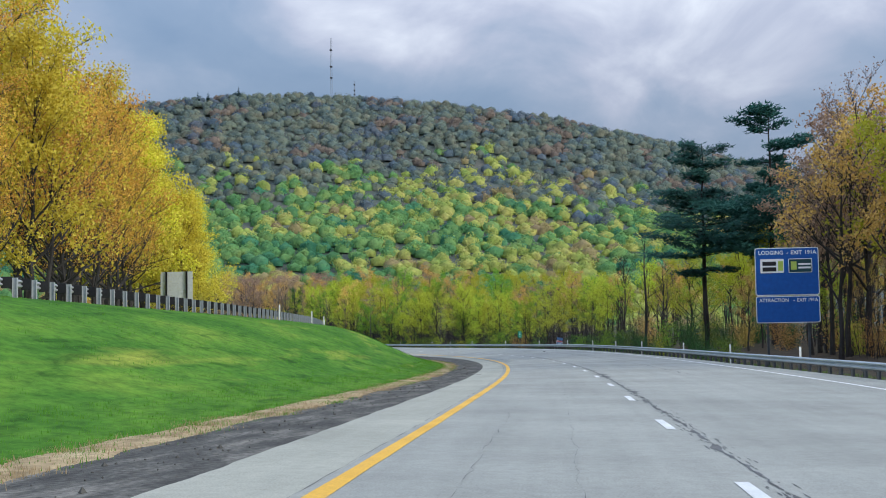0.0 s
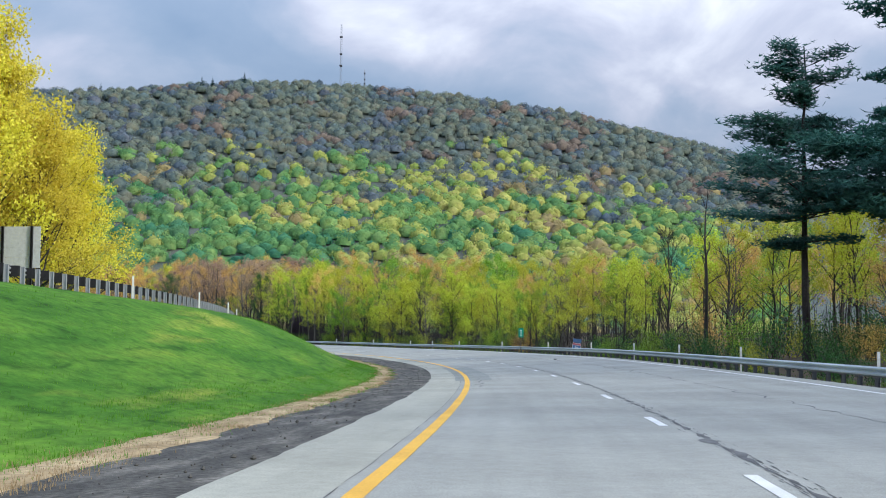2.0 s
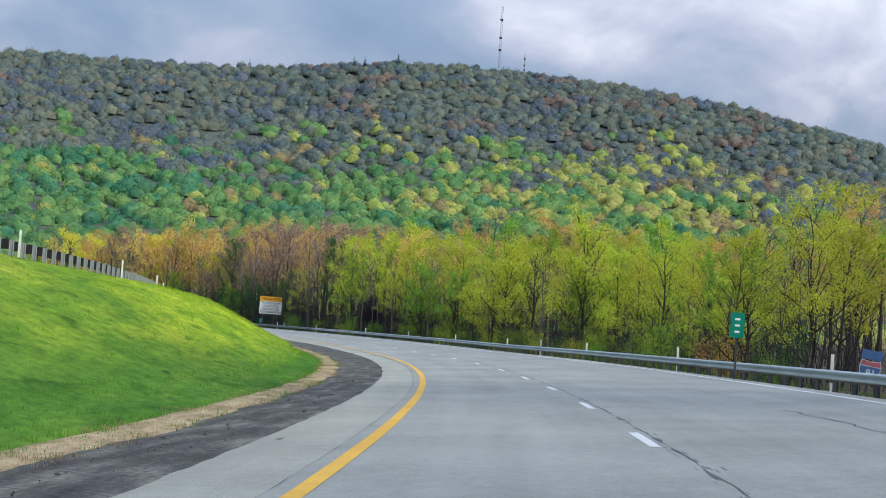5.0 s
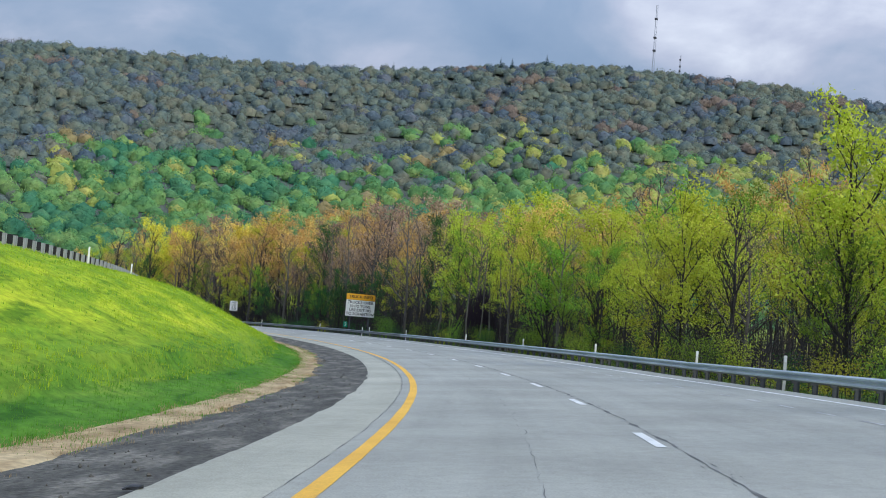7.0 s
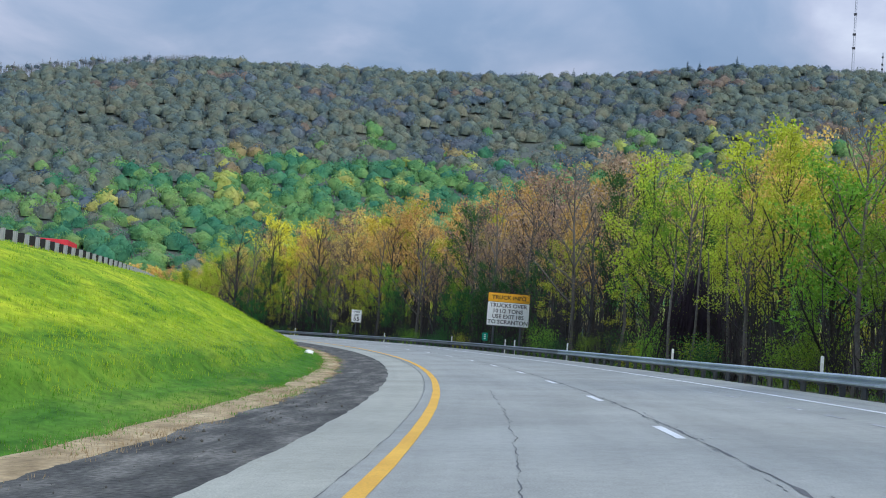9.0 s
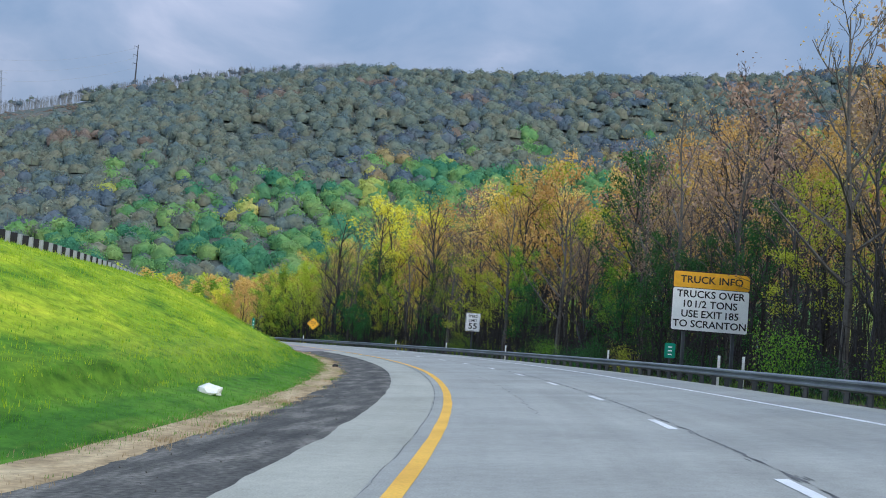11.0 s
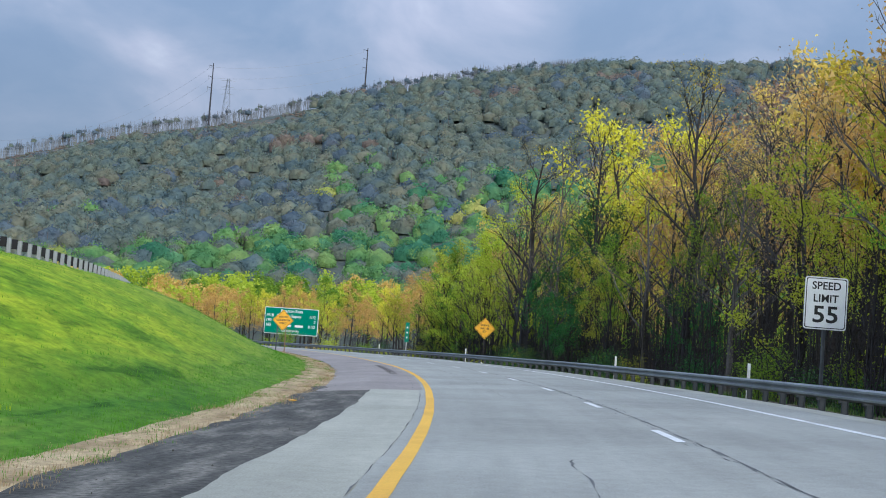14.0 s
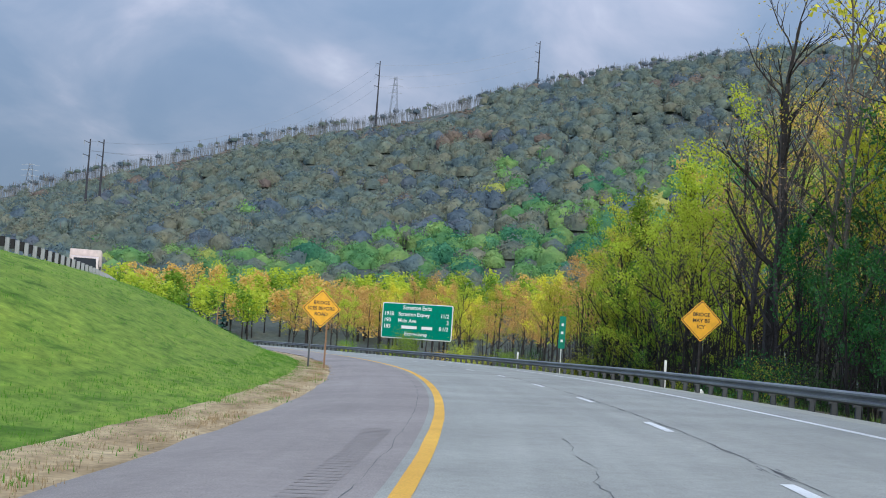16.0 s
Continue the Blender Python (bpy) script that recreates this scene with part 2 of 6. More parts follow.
def turf():
    """Mown green turf with darker clumps and worn yellowish streaks; a stand of lime-coloured taller grass part of the way."""
    m, nt, b = mat("grass_turf", 0.95, 0, 0.12)
    uv = coords(nt, "UV")
    flat_v, fine_v = coords(nt, "UV", (0.22, 1, 1)), coords(nt, "UV", (0.4, 1, 1))
    base = ramp(nt, tex(nt, flat_v, 0.34, 5, 0.6, 0.3), [(0.28, (0.035, 0.115, 0.010)), (0.45, (0.066, 0.172, 0.017)), (0.58, (0.098, 0.212, 0.022)), (0.74, (0.17, 0.265, 0.032))])
    streak = ramp(nt, tex(nt, coords(nt, "UV", (0.03, 0.30, 1)), 1.0, 4, 0.6), [(0.58, (0, 0, 0)), (0.72, (0.7, 0.7, 0.7))])
    base = mixc(nt, streak, base, (0.36, 0.37, 0.06))
    lime = ramp(nt, tex(nt, flat_v, 0.5, 6, 0.65, 0.4), [(0.28, (0.06, 0.17, 0.008)), (0.43, (0.20, 0.32, 0.012)), (0.58, (0.37, 0.45, 0.018)), (0.75, (0.52, 0.53, 0.035))])
    sp = nt.nodes.new("ShaderNodeSeparateXYZ")
    nt.links.new(uv, sp.inputs[0])

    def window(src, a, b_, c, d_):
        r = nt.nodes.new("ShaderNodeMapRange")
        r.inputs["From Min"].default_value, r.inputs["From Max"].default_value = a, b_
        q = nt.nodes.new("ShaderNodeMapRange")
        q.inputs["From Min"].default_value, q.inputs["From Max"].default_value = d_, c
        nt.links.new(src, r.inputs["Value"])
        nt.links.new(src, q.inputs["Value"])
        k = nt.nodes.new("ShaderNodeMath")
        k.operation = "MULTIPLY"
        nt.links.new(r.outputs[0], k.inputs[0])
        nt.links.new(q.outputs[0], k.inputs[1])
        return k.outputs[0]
    # farther on the turf is yellower, its colour lightened to offset weaker sun
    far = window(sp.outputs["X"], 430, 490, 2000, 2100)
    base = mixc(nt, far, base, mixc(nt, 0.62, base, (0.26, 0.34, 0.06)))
    ws = window(sp.outputs["X"], 165, 215, 430, 500)
    wd = window(sp.outputs["Y"], -19, -17, -8.6, -5.6)
    k = nt.nodes.new("ShaderNodeMath")
    k.operation = "MULTIPLY"
    nt.links.new(ws, k.inputs[0])
    nt.links.new(wd, k.inputs[1])
    c = mixc(nt, k.outputs[0], base, lime)
    # clumps of darker grass
    cl = ramp(nt, tex(nt, flat_v, 1.15, 4, 0.6, 0.6), [(0.33, (0.42, 0.55, 0.42)), (0.42, (0.85, 0.90, 0.85)), (0.52, (1.0, 1.0, 1.0)), (0.70, (1.16, 1.10, 1.0))])
    c = mixc(nt, 1.0, c, cl, "MULTIPLY")
    g = tex(nt, fine_v, 3.0, 6, 0.75)
    gr = ramp(nt, g, [(0.3, (0.46, 0.52, 0.46)), (0.5, (1.0, 1.0, 1.0)), (0.7, (1.50, 1.44, 1.38))])
    nt.links.new(mixc(nt, 1.0, c, gr, "MULTIPLY"), b.inputs["Base Color"])
    hh = nt.nodes.new("ShaderNodeMath")
    hh.operation = "MULTIPLY_ADD"
    hh.inputs[1].default_value = 0.35
    nt.links.new(g, hh.inputs[0])
    nt.links.new(tex(nt, flat_v, 1.3, 5, 0.65, 0.5), hh.inputs[2])
    bump(nt, b, hh.outputs[0], 0.3, 0.06)
    return m


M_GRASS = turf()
M_CANOPY = surface("understorey_grey_green", [(0.3, (0.075, 0.095, 0.09)), (0.55, (0.105, 0.118, 0.10)), (0.75, (0.13, 0.122, 0.10))], 0.02, 0.6, 0.95, bstr=0.8, bdist=0.4, fmix=0.3)
M_FLOOR = surface("forest_floor_litter", [(0.3, (0.05, 0.037, 0.024)), (0.55, (0.08, 0.06, 0.037)), (0.75, (0.045, 0.065, 0.02))], 0.12, 2.4, 0.95, bstr=0.8, bdist=0.1, fmix=0.4)
M_YEL = surface("road_paint_yellow", [(0.3, (0.70, 0.37, 0.03)), (0.7, (0.88, 0.51, 0.05))], 0.5, 30.0, 0.6, bstr=0.1, fmix=0.15)
M_WHITE = surface("road_paint_white", [(0.3, (0.62, 0.62, 0.60)), (0.7, (0.85, 0.85, 0.83))], 0.8, 30.0, 0.6, bstr=0.1, fmix=0.12)
M_WORN = surface("road_paint_white_worn", [(0.35, (0.30, 0.30, 0.31)), (0.65, (0.58, 0.58, 0.57))], 1.5, 20.0, 0.7, bstr=0.1, fmix=0.2)
M_TAR = surface("crack_tar_black", [(0.3, (0.07, 0.07, 0.07)), (0.7, (0.17, 0.17, 0.168))], 0.9, 20.0, 0.8, bstr=0.5, fmix=0.3)
M_STEEL = surface("galvanised_rail", [(0.3, (0.36, 0.42, 0.48)), (0.7, (0.52, 0.58, 0.63))], 0.25, 8.0, 0.4, 0.6, 0.5, 0.1, 0.003, fmix=0.1)
M_STEELD = surface("weathered_rail_grey", [(0.3, (0.15, 0.165, 0.185)), (0.7, (0.27, 0.29, 0.31))], 0.3, 8.0, 0.5, 0.6, 0.5, 0.1, 0.003, fmix=0.15)
M_POST = surface("galvanised_post", [(0.3, (0.07, 0.078, 0.085)), (0.7, (0.15, 0.16, 0.17))], 0.6, 9.0, 0.8, 0.2, 0.4, 0.1, 0.003, fmix=0.12)
M_POSTL = surface("galvanised_post_pale", [(0.3, (0.27, 0.28, 0.30)), (0.7, (0.42, 0.43, 0.45))], 0.6, 9.0, 0.6, 0.15, 0.4, 0.1, 0.003, fmix=0.12)
M_DARKSTEEL = surface("weathered_dark_rail", [(0.3, (0.012, 0.012, 0.015)), (0.7, (0.035, 0.033, 0.035))], 0.4, 8.0, 0.7, 0.3, 0.4, 0.2, 0.003, fmix=0.2)
M_BARK = surface("bark_grey_brown", [(0.3, (0.025, 0.023, 0.023)), (0.7, (0.068, 0.061, 0.059))], 1.2, 7.0, 0.95, bstr=0.8, bdist=0.03, stretch=(1, 1, 0.25), fmix=0.35)
M_BARKT = surface("bark_twigs_grey", [(0.3, (0.055, 0.051, 0.053)), (0.7, (0.115, 0.106, 0.107))], 1.2, 7.0, 0.95, bstr=0.6, bdist=0.03, stretch=(1, 1, 0.25), fmix=0.3)
M_BARKP = surface("bark_pale", [(0.3, (0.10, 0.09, 0.078)), (0.7, (0.19, 0.17, 0.15))], 1.2, 7.0, 0.95, bstr=0.6, bdist=0.03, stretch=(1, 1, 0.25), fmix=0.3)
M_BARKR = surface("bark_pale_grey", [(0.3, (0.18, 0.19, 0.20)), (0.7, (0.30, 0.31, 0.32))], 0.5, 3.0, 0.95, bstr=0.3, fmix=0.2)
M_VINE = plain("dead_vines_purplish", (0.040, 0.028, 0.042), 0.9, var=0.3)
M_REDCAB = plain("vehicle_paint_red", (0.50, 0.035, 0.05), 0.35)
M_VANW = plain("vehicle_paint_white", (0.60, 0.50, 0.47), 0.4)
M_TYRE = plain("tyre_rubber", (0.02, 0.02, 0.021), 0.8)
M_GLASSD = plain("dark_window_glass", (0.015, 0.018, 0.02), 0.08)
M_SIGNB = plain("sign_blue", (0.008, 0.085, 0.36), 0.45)
M_SIGNG = plain("sign_green", (0.0, 0.22, 0.14), 0.45)
M_SIGNY = plain("sign_yellow", (0.80, 0.40, 0.01), 0.45)
M_SIGNW = plain("sign_white", (0.84, 0.85, 0.84), 0.45, var=0.05)
M_BLACK = plain("sign_black", (0.012, 0.012, 0.014), 0.5)
M_ALU = plain("sign_back_aluminium", (0.62, 0.63, 0.64), 0.6, 0.1)
M_SIGNR = plain("shield_red", (0.55, 0.16, 0.20), 0.5)
M_SHB = plain("shield_blue", (0.10, 0.20, 0.42), 0.5)
M_LIME = plain("logo_lime", (0.45, 0.55, 0.10), 0.5)
M_NAVY = plain("logo_dark_teal", (0.01, 0.05, 0.06), 0.5)
M_PYLON = plain("weathering_steel_dark", (0.06, 0.06, 0.07), 0.7, 0.2)
M_WIRE = plain("wire_grey", (0.35, 0.37, 0.40), 0.5, 0.4)
M_PLASTIC = plain("plastic_white", (0.75, 0.75, 0.72), 0.5)
M_WOODP = plain("pole_brown", (0.28, 0.17, 0.10), 0.8)

LEAF = {
    "green": leafy("leaves_spring_green", (0.16, 0.30, 0.025), (0.32, 0.44, 0.05), 0.4),
    "yellowgreen": leafy("leaves_yellow_green", (0.44, 0.50, 0.03), (0.66, 0.66, 0.08), 0.45),
    "gold": leafy("leaves_golden", (0.58, 0.45, 0.03), (0.80, 0.68, 0.09), 0.4),
    "amber": leafy("leaves_amber", (0.62, 0.32, 0.04), (0.82, 0.48, 0.09), 0.4),
    "tan": leafy("buds_tan_orange", (0.64, 0.39, 0.10), (0.80, 0.55, 0.18), 0.35),
    "russet": leafy("buds_russet", (0.32, 0.21, 0.15), (0.47, 0.33, 0.23), 0.3),
    "rose": leafy("buds_pinkish", (0.36, 0.19, 0.12), (0.52, 0.31, 0.20), 0.3),
    "deep": leafy("leaves_deep_green", (0.03, 0.11, 0.03), (0.085, 0.20, 0.045), 0.25),
    "pine": leafy("needles_blue_green", (0.025, 0.09, 0.075), (0.055, 0.155, 0.12), 0.2),
}
# distant haze is mixed into these colours as blue, most in grey and olive
CROWN = {
    "green": crowns("crowns_green", (0.135, 0.305, 0.130), (0.200, 0.380, 0.140), (0.295, 0.435, 0.155)),
    "teal": crowns("crowns_deep_green", (0.075, 0.235, 0.145), (0.110, 0.300, 0.165), (0.165, 0.340, 0.165)),
    "lime": crowns("crowns_yellow_green", (0.36, 0.46, 0.125), (0.48, 0.52, 0.145), (0.57, 0.54, 0.18)),
    "tan": crowns("crowns_tan", (0.36, 0.30, 0.15), (0.42, 0.35, 0.17), (0.37, 0.29, 0.18)),
    "grey": crowns("crowns_budding_grey_hazed", (0.135, 0.185, 0.240), (0.160, 0.208, 0.250), (0.178, 0.200, 0.245)),
    "olive": crowns("crowns_budding_olive_hazed", (0.155, 0.215, 0.228), (0.215, 0.258, 0.212), (0.265, 0.268, 0.200)),
    "rust": crowns("crowns_rust", (0.25, 0.20, 0.175), (0.29, 0.235, 0.19), (0.25, 0.205, 0.185)),
}


# ---- mesh helpers ----
def mesh_ob(name, verts, faces, material, parent=None, label="", smooth=False, uvs=None):
    me = bpy.data.meshes.new(name)
    me.from_pydata([tuple(v) for v in verts], [], [tuple(f) for f in faces])
    me.materials.append(material)
    if uvs is not None:
        lay = me.uv_layers.new(name="metres")
        idx = np.empty(len(me.loops), dtype=np.int32)
        me.loops.foreach_get("vertex_index", idx)
        lay.data.foreach_set("uv", np.asarray(uvs, dtype=np.float32)[idx].ravel())
    if smooth:
        me.polygons.foreach_set("use_smooth", [True] * len(me.polygons))
    me.update()
    ob = new(name, me)
    if parent:
        ob.parent = parent
    if label:
        ob["label"] = label
    return ob


def part(name, bm, material, parent, label="", smooth=False):
    me = bpy.data.meshes.new(name)
    bm.to_mesh(me)
    bm.free()
    me.materials.append(material)
    if smooth:
        me.polygons.foreach_set("use_smooth", [True] * len(me.polygons))
    ob = new(name, me)
    ob.parent = parent
    if label:
        ob["label"] = label
    return ob


def box(bm, x0, y0, z0, x1, y1, z1, bev=0.0):
    r = bmesh.ops.create_cube(bm, size=1.0)
    bmesh.ops.scale(bm, vec=(x1 - x0, y1 - y0, z1 - z0), verts=r["verts"])
    bmesh.ops.translate(bm, vec=((x0 + x1) / 2, (y0 + y1) / 2, (z0 + z1) / 2), verts=r["verts"])
    if bev:
        ed = list({e for v in r["verts"] for e in v.link_edges})
        bmesh.ops.bevel(bm, geom=ed, offset=bev, segments=2, profile=0.5, affect="EDGES")
    return bm


def tube(pts, radii, n=5):
    """Verts and faces of a tube along points."""
    V, Fc = [], []
    pts = [Vector(p) for p in pts]
    for i, p in enumerate(pts):
        d = (pts[min(i + 1, len(pts) - 1)] - pts[max(i - 1, 0)]).normalized()
        a = d.orthogonal().normalized()
        b = d.cross(a)
        for k in range(n):
            t = 2 * math.pi * k / n
            V.append(p + (a * math.cos(t) + b * math.sin(t)) * radii[i])
    for i in range(len(pts) - 1):
        for k in range(n):
            Fc.append((i * n + k, i * n + (k + 1) % n, (i + 1) * n + (k + 1) % n, (i + 1) * n + k))
    if n > 3:
        Fc.append(tuple(range(n))[::-1])
        Fc.append(tuple((len(pts) - 1) * n + k for k in range(n)))
    return V, Fc


class Geo:
    """Collects many pieces into one mesh."""

    def __init__(self):
        self.v, self.f, self.n = [], [], 0

    def add(self, V, Fc):
        self.v.extend(V)
        o = self.n
        self.f.extend(tuple(i + o for i in q) for q in Fc)
        self.n += len(V)


# ---- the road's line: its yellow edge line, by distance along it ----
HEAD_DEG = [-0.47, -0.47, -0.75, -0.91, -0.73, -0.03, 1.06, 2.18, 3.64, 5.75, 7.76, 9.64, 11.64, 14.28, 16.95, 19.45, 21.78, 24.11, 26.36,
            28.51, 31.2, 33.6, 36.2, 38.59, 40.94, 43.42, 46.36, 49.3, 52.08, 54.87, 57.64, 60.41, 63.2, 65.98, 68.77, 71.56, 74.34, 77.06]
HEAD_S = [-40 + 20 * i for i in range(38)]
RISE_S = [-40, 0, 60, 120, 200, 260, 320, 380, 420, 480, 520, 560, 620, 700, 900]
RISE_Z = [0.14, 0.06, -0.17, -0.35, -0.40, -0.26, 0.12, 0.52, 0.69, 0.84, 0.85, 0.70, 0.35, -0.3, -2.0]
BANK_S = [-40, 0, 40, 80, 120, 160, 200, 340, 400, 440, 480, 520, 560, 620, 900]
BANK_E = [-0.029, -0.029, -0.011, 0.012, 0.039, 0.06, 0.068, 0.066, 0.062, 0.052, 0.038, 0.022, 0.01, 0.0, 0.0]
SS = np.arange(-160.0, 901.0, 1.0)
HH = np.radians(np.interp(SS, HEAD_S, HEAD_DEG))
HH[SS > 700] = math.radians(77.06) + np.minimum(SS[SS > 700] - 700, 120) * 0.00243
k_len = 0.9977
XX = np.concatenate([[0], np.cumsum(-(np.sin(HH[1:]) + np.sin(HH[:-1])) / 2 * k_len)])
YY = np.concatenate([[0], np.cumsum((np.cos(HH[1:]) + np.cos(HH[:-1])) / 2 * k_len)])
XX += -2.525 - np.interp(-40, SS, XX)
YY += -39.98 - np.interp(-40, SS, YY)


def heading(s):
    return float(np.interp(s, SS, HH))


def rise(s):
    return float(np.interp(s, RISE_S, RISE_Z))


def bank(s):
    return float(np.interp(s, BANK_S, BANK_E))


def flat(s, d):
    """Plan place at s along the line and d to its right."""
    h = heading(s)
    return float(np.interp(s, SS, XX)) + d * math.cos(h), float(np.interp(s, SS, YY)) + d * math.sin(h)


def edge_line(s):
    """Offset of the white edge line: a merging lane tapers off."""
    return float(np.interp(s, [-60, 50, 100, 160, 220, 290, 330, 370, 900], [11.9, 11.6, 11.2, 10.9, 10.7, 9.15, 8.3, 7.5, 7.4]))


def rail_off(s):
    return float(np.interp(s, [-60, 40, 80, 120, 200, 280, 320, 360, 400, 480, 900], [15.2, 14.2, 13.0, 12.3, 11.8, 11.2, 10.7, 10.2, 9.8, 9.6, 9.6]))


CREST = -16.6  # the median guard rail's offset


def crest_up(s):
    return float(np.interp(s, [-60, 60, 130, 180, 900], [2.8, 3.2, 3.45, 3.5, 3.5]))


def left_ground(s, d):
    """Height of the median slope over the yellow line's height."""
    e = bank(s)
    base = e * -4.1 - 0.10
    top = crest_up(s)
    if d >= -4.1:
        return e * d - 0.10 * min(1, max(0, (-1.7 - d) / 2.4))
    if d >= -15.4:
        q = (-4.1 - d) / 11.3
        return base + (top - base) * (0.12 * q + 0.88 * (q * q * (3 - 2 * q)))
    return top + (-15.4 - d) * 0.01


def right_ground(s, d):
    r = rail_off(s)
    z = bank(s) * d
    if d <= r + 1.0:
        return z - 0.15 * min(1, max(0, (d - (r - 1.5)) / 2))
    return z - 0.15 - 1.1 * min(1.0, (d - r - 1.0) / 5.0)


def steps(a, b, n):
    return [a + (b - a) * i / n for i in range(n + 1)]


def sheet(name, srange, offs, zfun, material, label, wob=0.0, thick=0.0, kind="structure", seed=0.0, ragged=None):
    """A strip laid along the road; offs(s) gives its offsets, zfun(s, d) its height over the line."""
    V, Fc, UV = [], [], []
    n = None
    for s in srange:
        os_ = offs(s)
        n = len(os_)
        for j, d in enumerate(os_):
            if ragged and j in ragged:
                d += ragged[j] * (noise.noise((s * 0.35, j * 7.1, seed)) + 0.6 * noise.noise((s * 1.3, j * 3.3, seed + 5)))
            x, y = flat(s, d)
            z = rise(s) + zfun(s, d)
            if wob:
                z += wob * noise.noise((x * 0.45, y * 0.45, seed)) + wob * 0.5 * noise.noise((x * 1.3, y * 1.3, seed + 3))
            V.append((x, y, z))
            UV.append((s, d))
    m = len(V) // n
    for i in range(m - 1):
        for j in range(n - 1):
            a = i * n + j
            Fc.append((a, a + 1, a + n + 1, a + n))
    ob = mesh_ob(name, V, Fc, material, smooth=True, uvs=UV)
    return tagged(ob, label, "", "", kind)


# ---- ground and mountain ----
HUB = (-60.0, 300.0)
RIDGE_A = [-60, -40, -30, -20, -16, -13, -10, -7, -4, 0, 4, 9, 12.5, 16, 20, 25, 30, 34, 37, 40, 43, 46, 49, 52, 55, 58, 61, 66, 75, 90, 120]
RIDGE_H = [20, 45, 80, 135, 172, 194, 217, 234, 252, 266, 278, 285, 283, 274, 267, 261, 258, 254, 245, 233, 216, 194, 177, 163, 143, 122, 99, 72, 45, 30, 15]
PROF_R = [0, 520, 650, 800, 1000, 1150, 1230, 1280, 1400, 2000, 4400]
PROF_K = [0, 0, 0.085, 0.30, 0.58, 0.82, 0.94, 1.0, 0.97, 0.5, 0.1]


def hill(az, r):
    top = float(np.interp(az, RIDGE_A, RIDGE_H)) - 9.0
    k = float(np.interp(r, PROF_R, PROF_K))
    x, y = polar(az, r)
    n = noise.noise((x / 160, y / 160, 2.0)) * 9 * min(1, max(0, (r - 600) / 300)) * min(1.0, max(0.25, abs(r - 1280) / 150))
    return -4.0 + (top + 4.0) * k + n


def polar(az, r):
    a = math.radians(az)
    return HUB[0] - math.sin(a) * r, HUB[1] + math.cos(a) * r


def build_ground():
    rs = [0, 200, 400, 520, 580, 650, 720, 800, 880, 960, 1040, 1110, 1170, 1220, 1260, 1290, 1340, 1500, 2000, 3000, 4400]
    azs = [-180 + 3 * i for i in range(120)]
    V = [(*HUB, -4.0)]
    for r in rs[1:]:
        for a in azs:
            V.append((*polar(a, r), hill(a, r)))
    Fc = []
    n = len(azs)
    for j in range(n):
        Fc.append((0, 1 + (j + 1) % n, 1 + j))
    for i in range(len(rs) - 2):
        for j in range(n):
            a, b = 1 + i * n + j, 1 + i * n + (j + 1) % n
            Fc.append((a, b, b + n, a + n))
    ob = mesh_ob("ground", V, Fc, M_CANOPY, smooth=True)
    tagged(ob, "leaf-littered valley floor rising into a long wooded mountain", "ground", kind="structure")


build_ground()

S_ALL = steps(-150, 880, 515)
S_EDGE = steps(-150, -61, 45) + steps(-60, 580, 1280) + steps(582, 880, 149)


def shoulder_edge(s):
    """Offset of the pale shoulder's outer edge."""
    return float(np.interp(s, [0, 120, 270, 350, 447], [-1.58, -1.55, -1.42, -1.55, -1.70]))


S_TURF = steps(-150, 0, 60) + steps(1, 600, 599) + steps(605, 880, 55)
sheet("road", S_ALL, lambda s: [-0.22, 0.8, 1.9, 3.0, 3.95, 5.2, 6.4, edge_line(s), rail_off(s) - 0.45], lambda s, d: bank(s) * d,
      M_ROAD, "worn grey asphalt carriageway with two lanes and a tapering merge lane", ragged={0: 0.05})
sheet("shoulder", steps(-60, 446.5, 1266), lambda s: [shoulder_edge(s), -0.8, -0.08], lambda s, d: bank(s) * d - 0.012, M_SHOULDER,
      "pale grey paved inner shoulder with a ragged edge", ragged={0: 0.075})
sheet("shoulder_renewed", steps(443.5, 860, 200), lambda s: [-3.3, -2.0, -1.0, -0.13], lambda s, d: bank(s) * d + (-0.2 if s < 445.5 else 0.002 if d > -3 else -0.11), M_BROWN,
      "brownish wide renewed inner shoulder", ragged={0: 0.12})
sheet("gravel_strip", [s for s in S_ALL if s < 452], lambda s: [-3.75, -3.0, -2.2, -1.2], lambda s, d: left_ground(s, d) - 0.03, M_GRAVEL,
      "dark asphalt millings strip beside the shoulder", wob=0.03, ragged={0: 0.25})
sheet("dry_verge", S_EDGE, lambda s: [-5.9, -5.1, -4.5, -3.8, -3.25] if s < 440 else [-6.1, -5.4, -4.7, -3.9, -3.1], lambda s, d: left_ground(s, d) - (0.3 if d < -4.9 else 0.01 if d < -3.6 else 0.10), M_DRY,
      "tan dead grass along the gravel edge", wob=0.03, seed=4, ragged={4: 0.34, 3: 0.25})
def lift(s, d):
    """A stand of taller grass begins above a mown strip at the slope's foot."""
    along = min(1, max(0, (s - 205) / 30)) * min(1, max(0, (450 - s) / 60))
    edge = -6.2 + 0.5 * noise.noise((s * 0.13, 3, 1)) + 0.25 * noise.noise((s * 0.6, 3, 5))
    return 0.34 * along * min(1, max(0, (edge - d) / 0.35)) * min(1, max(0, (d + 15.2) / 3))


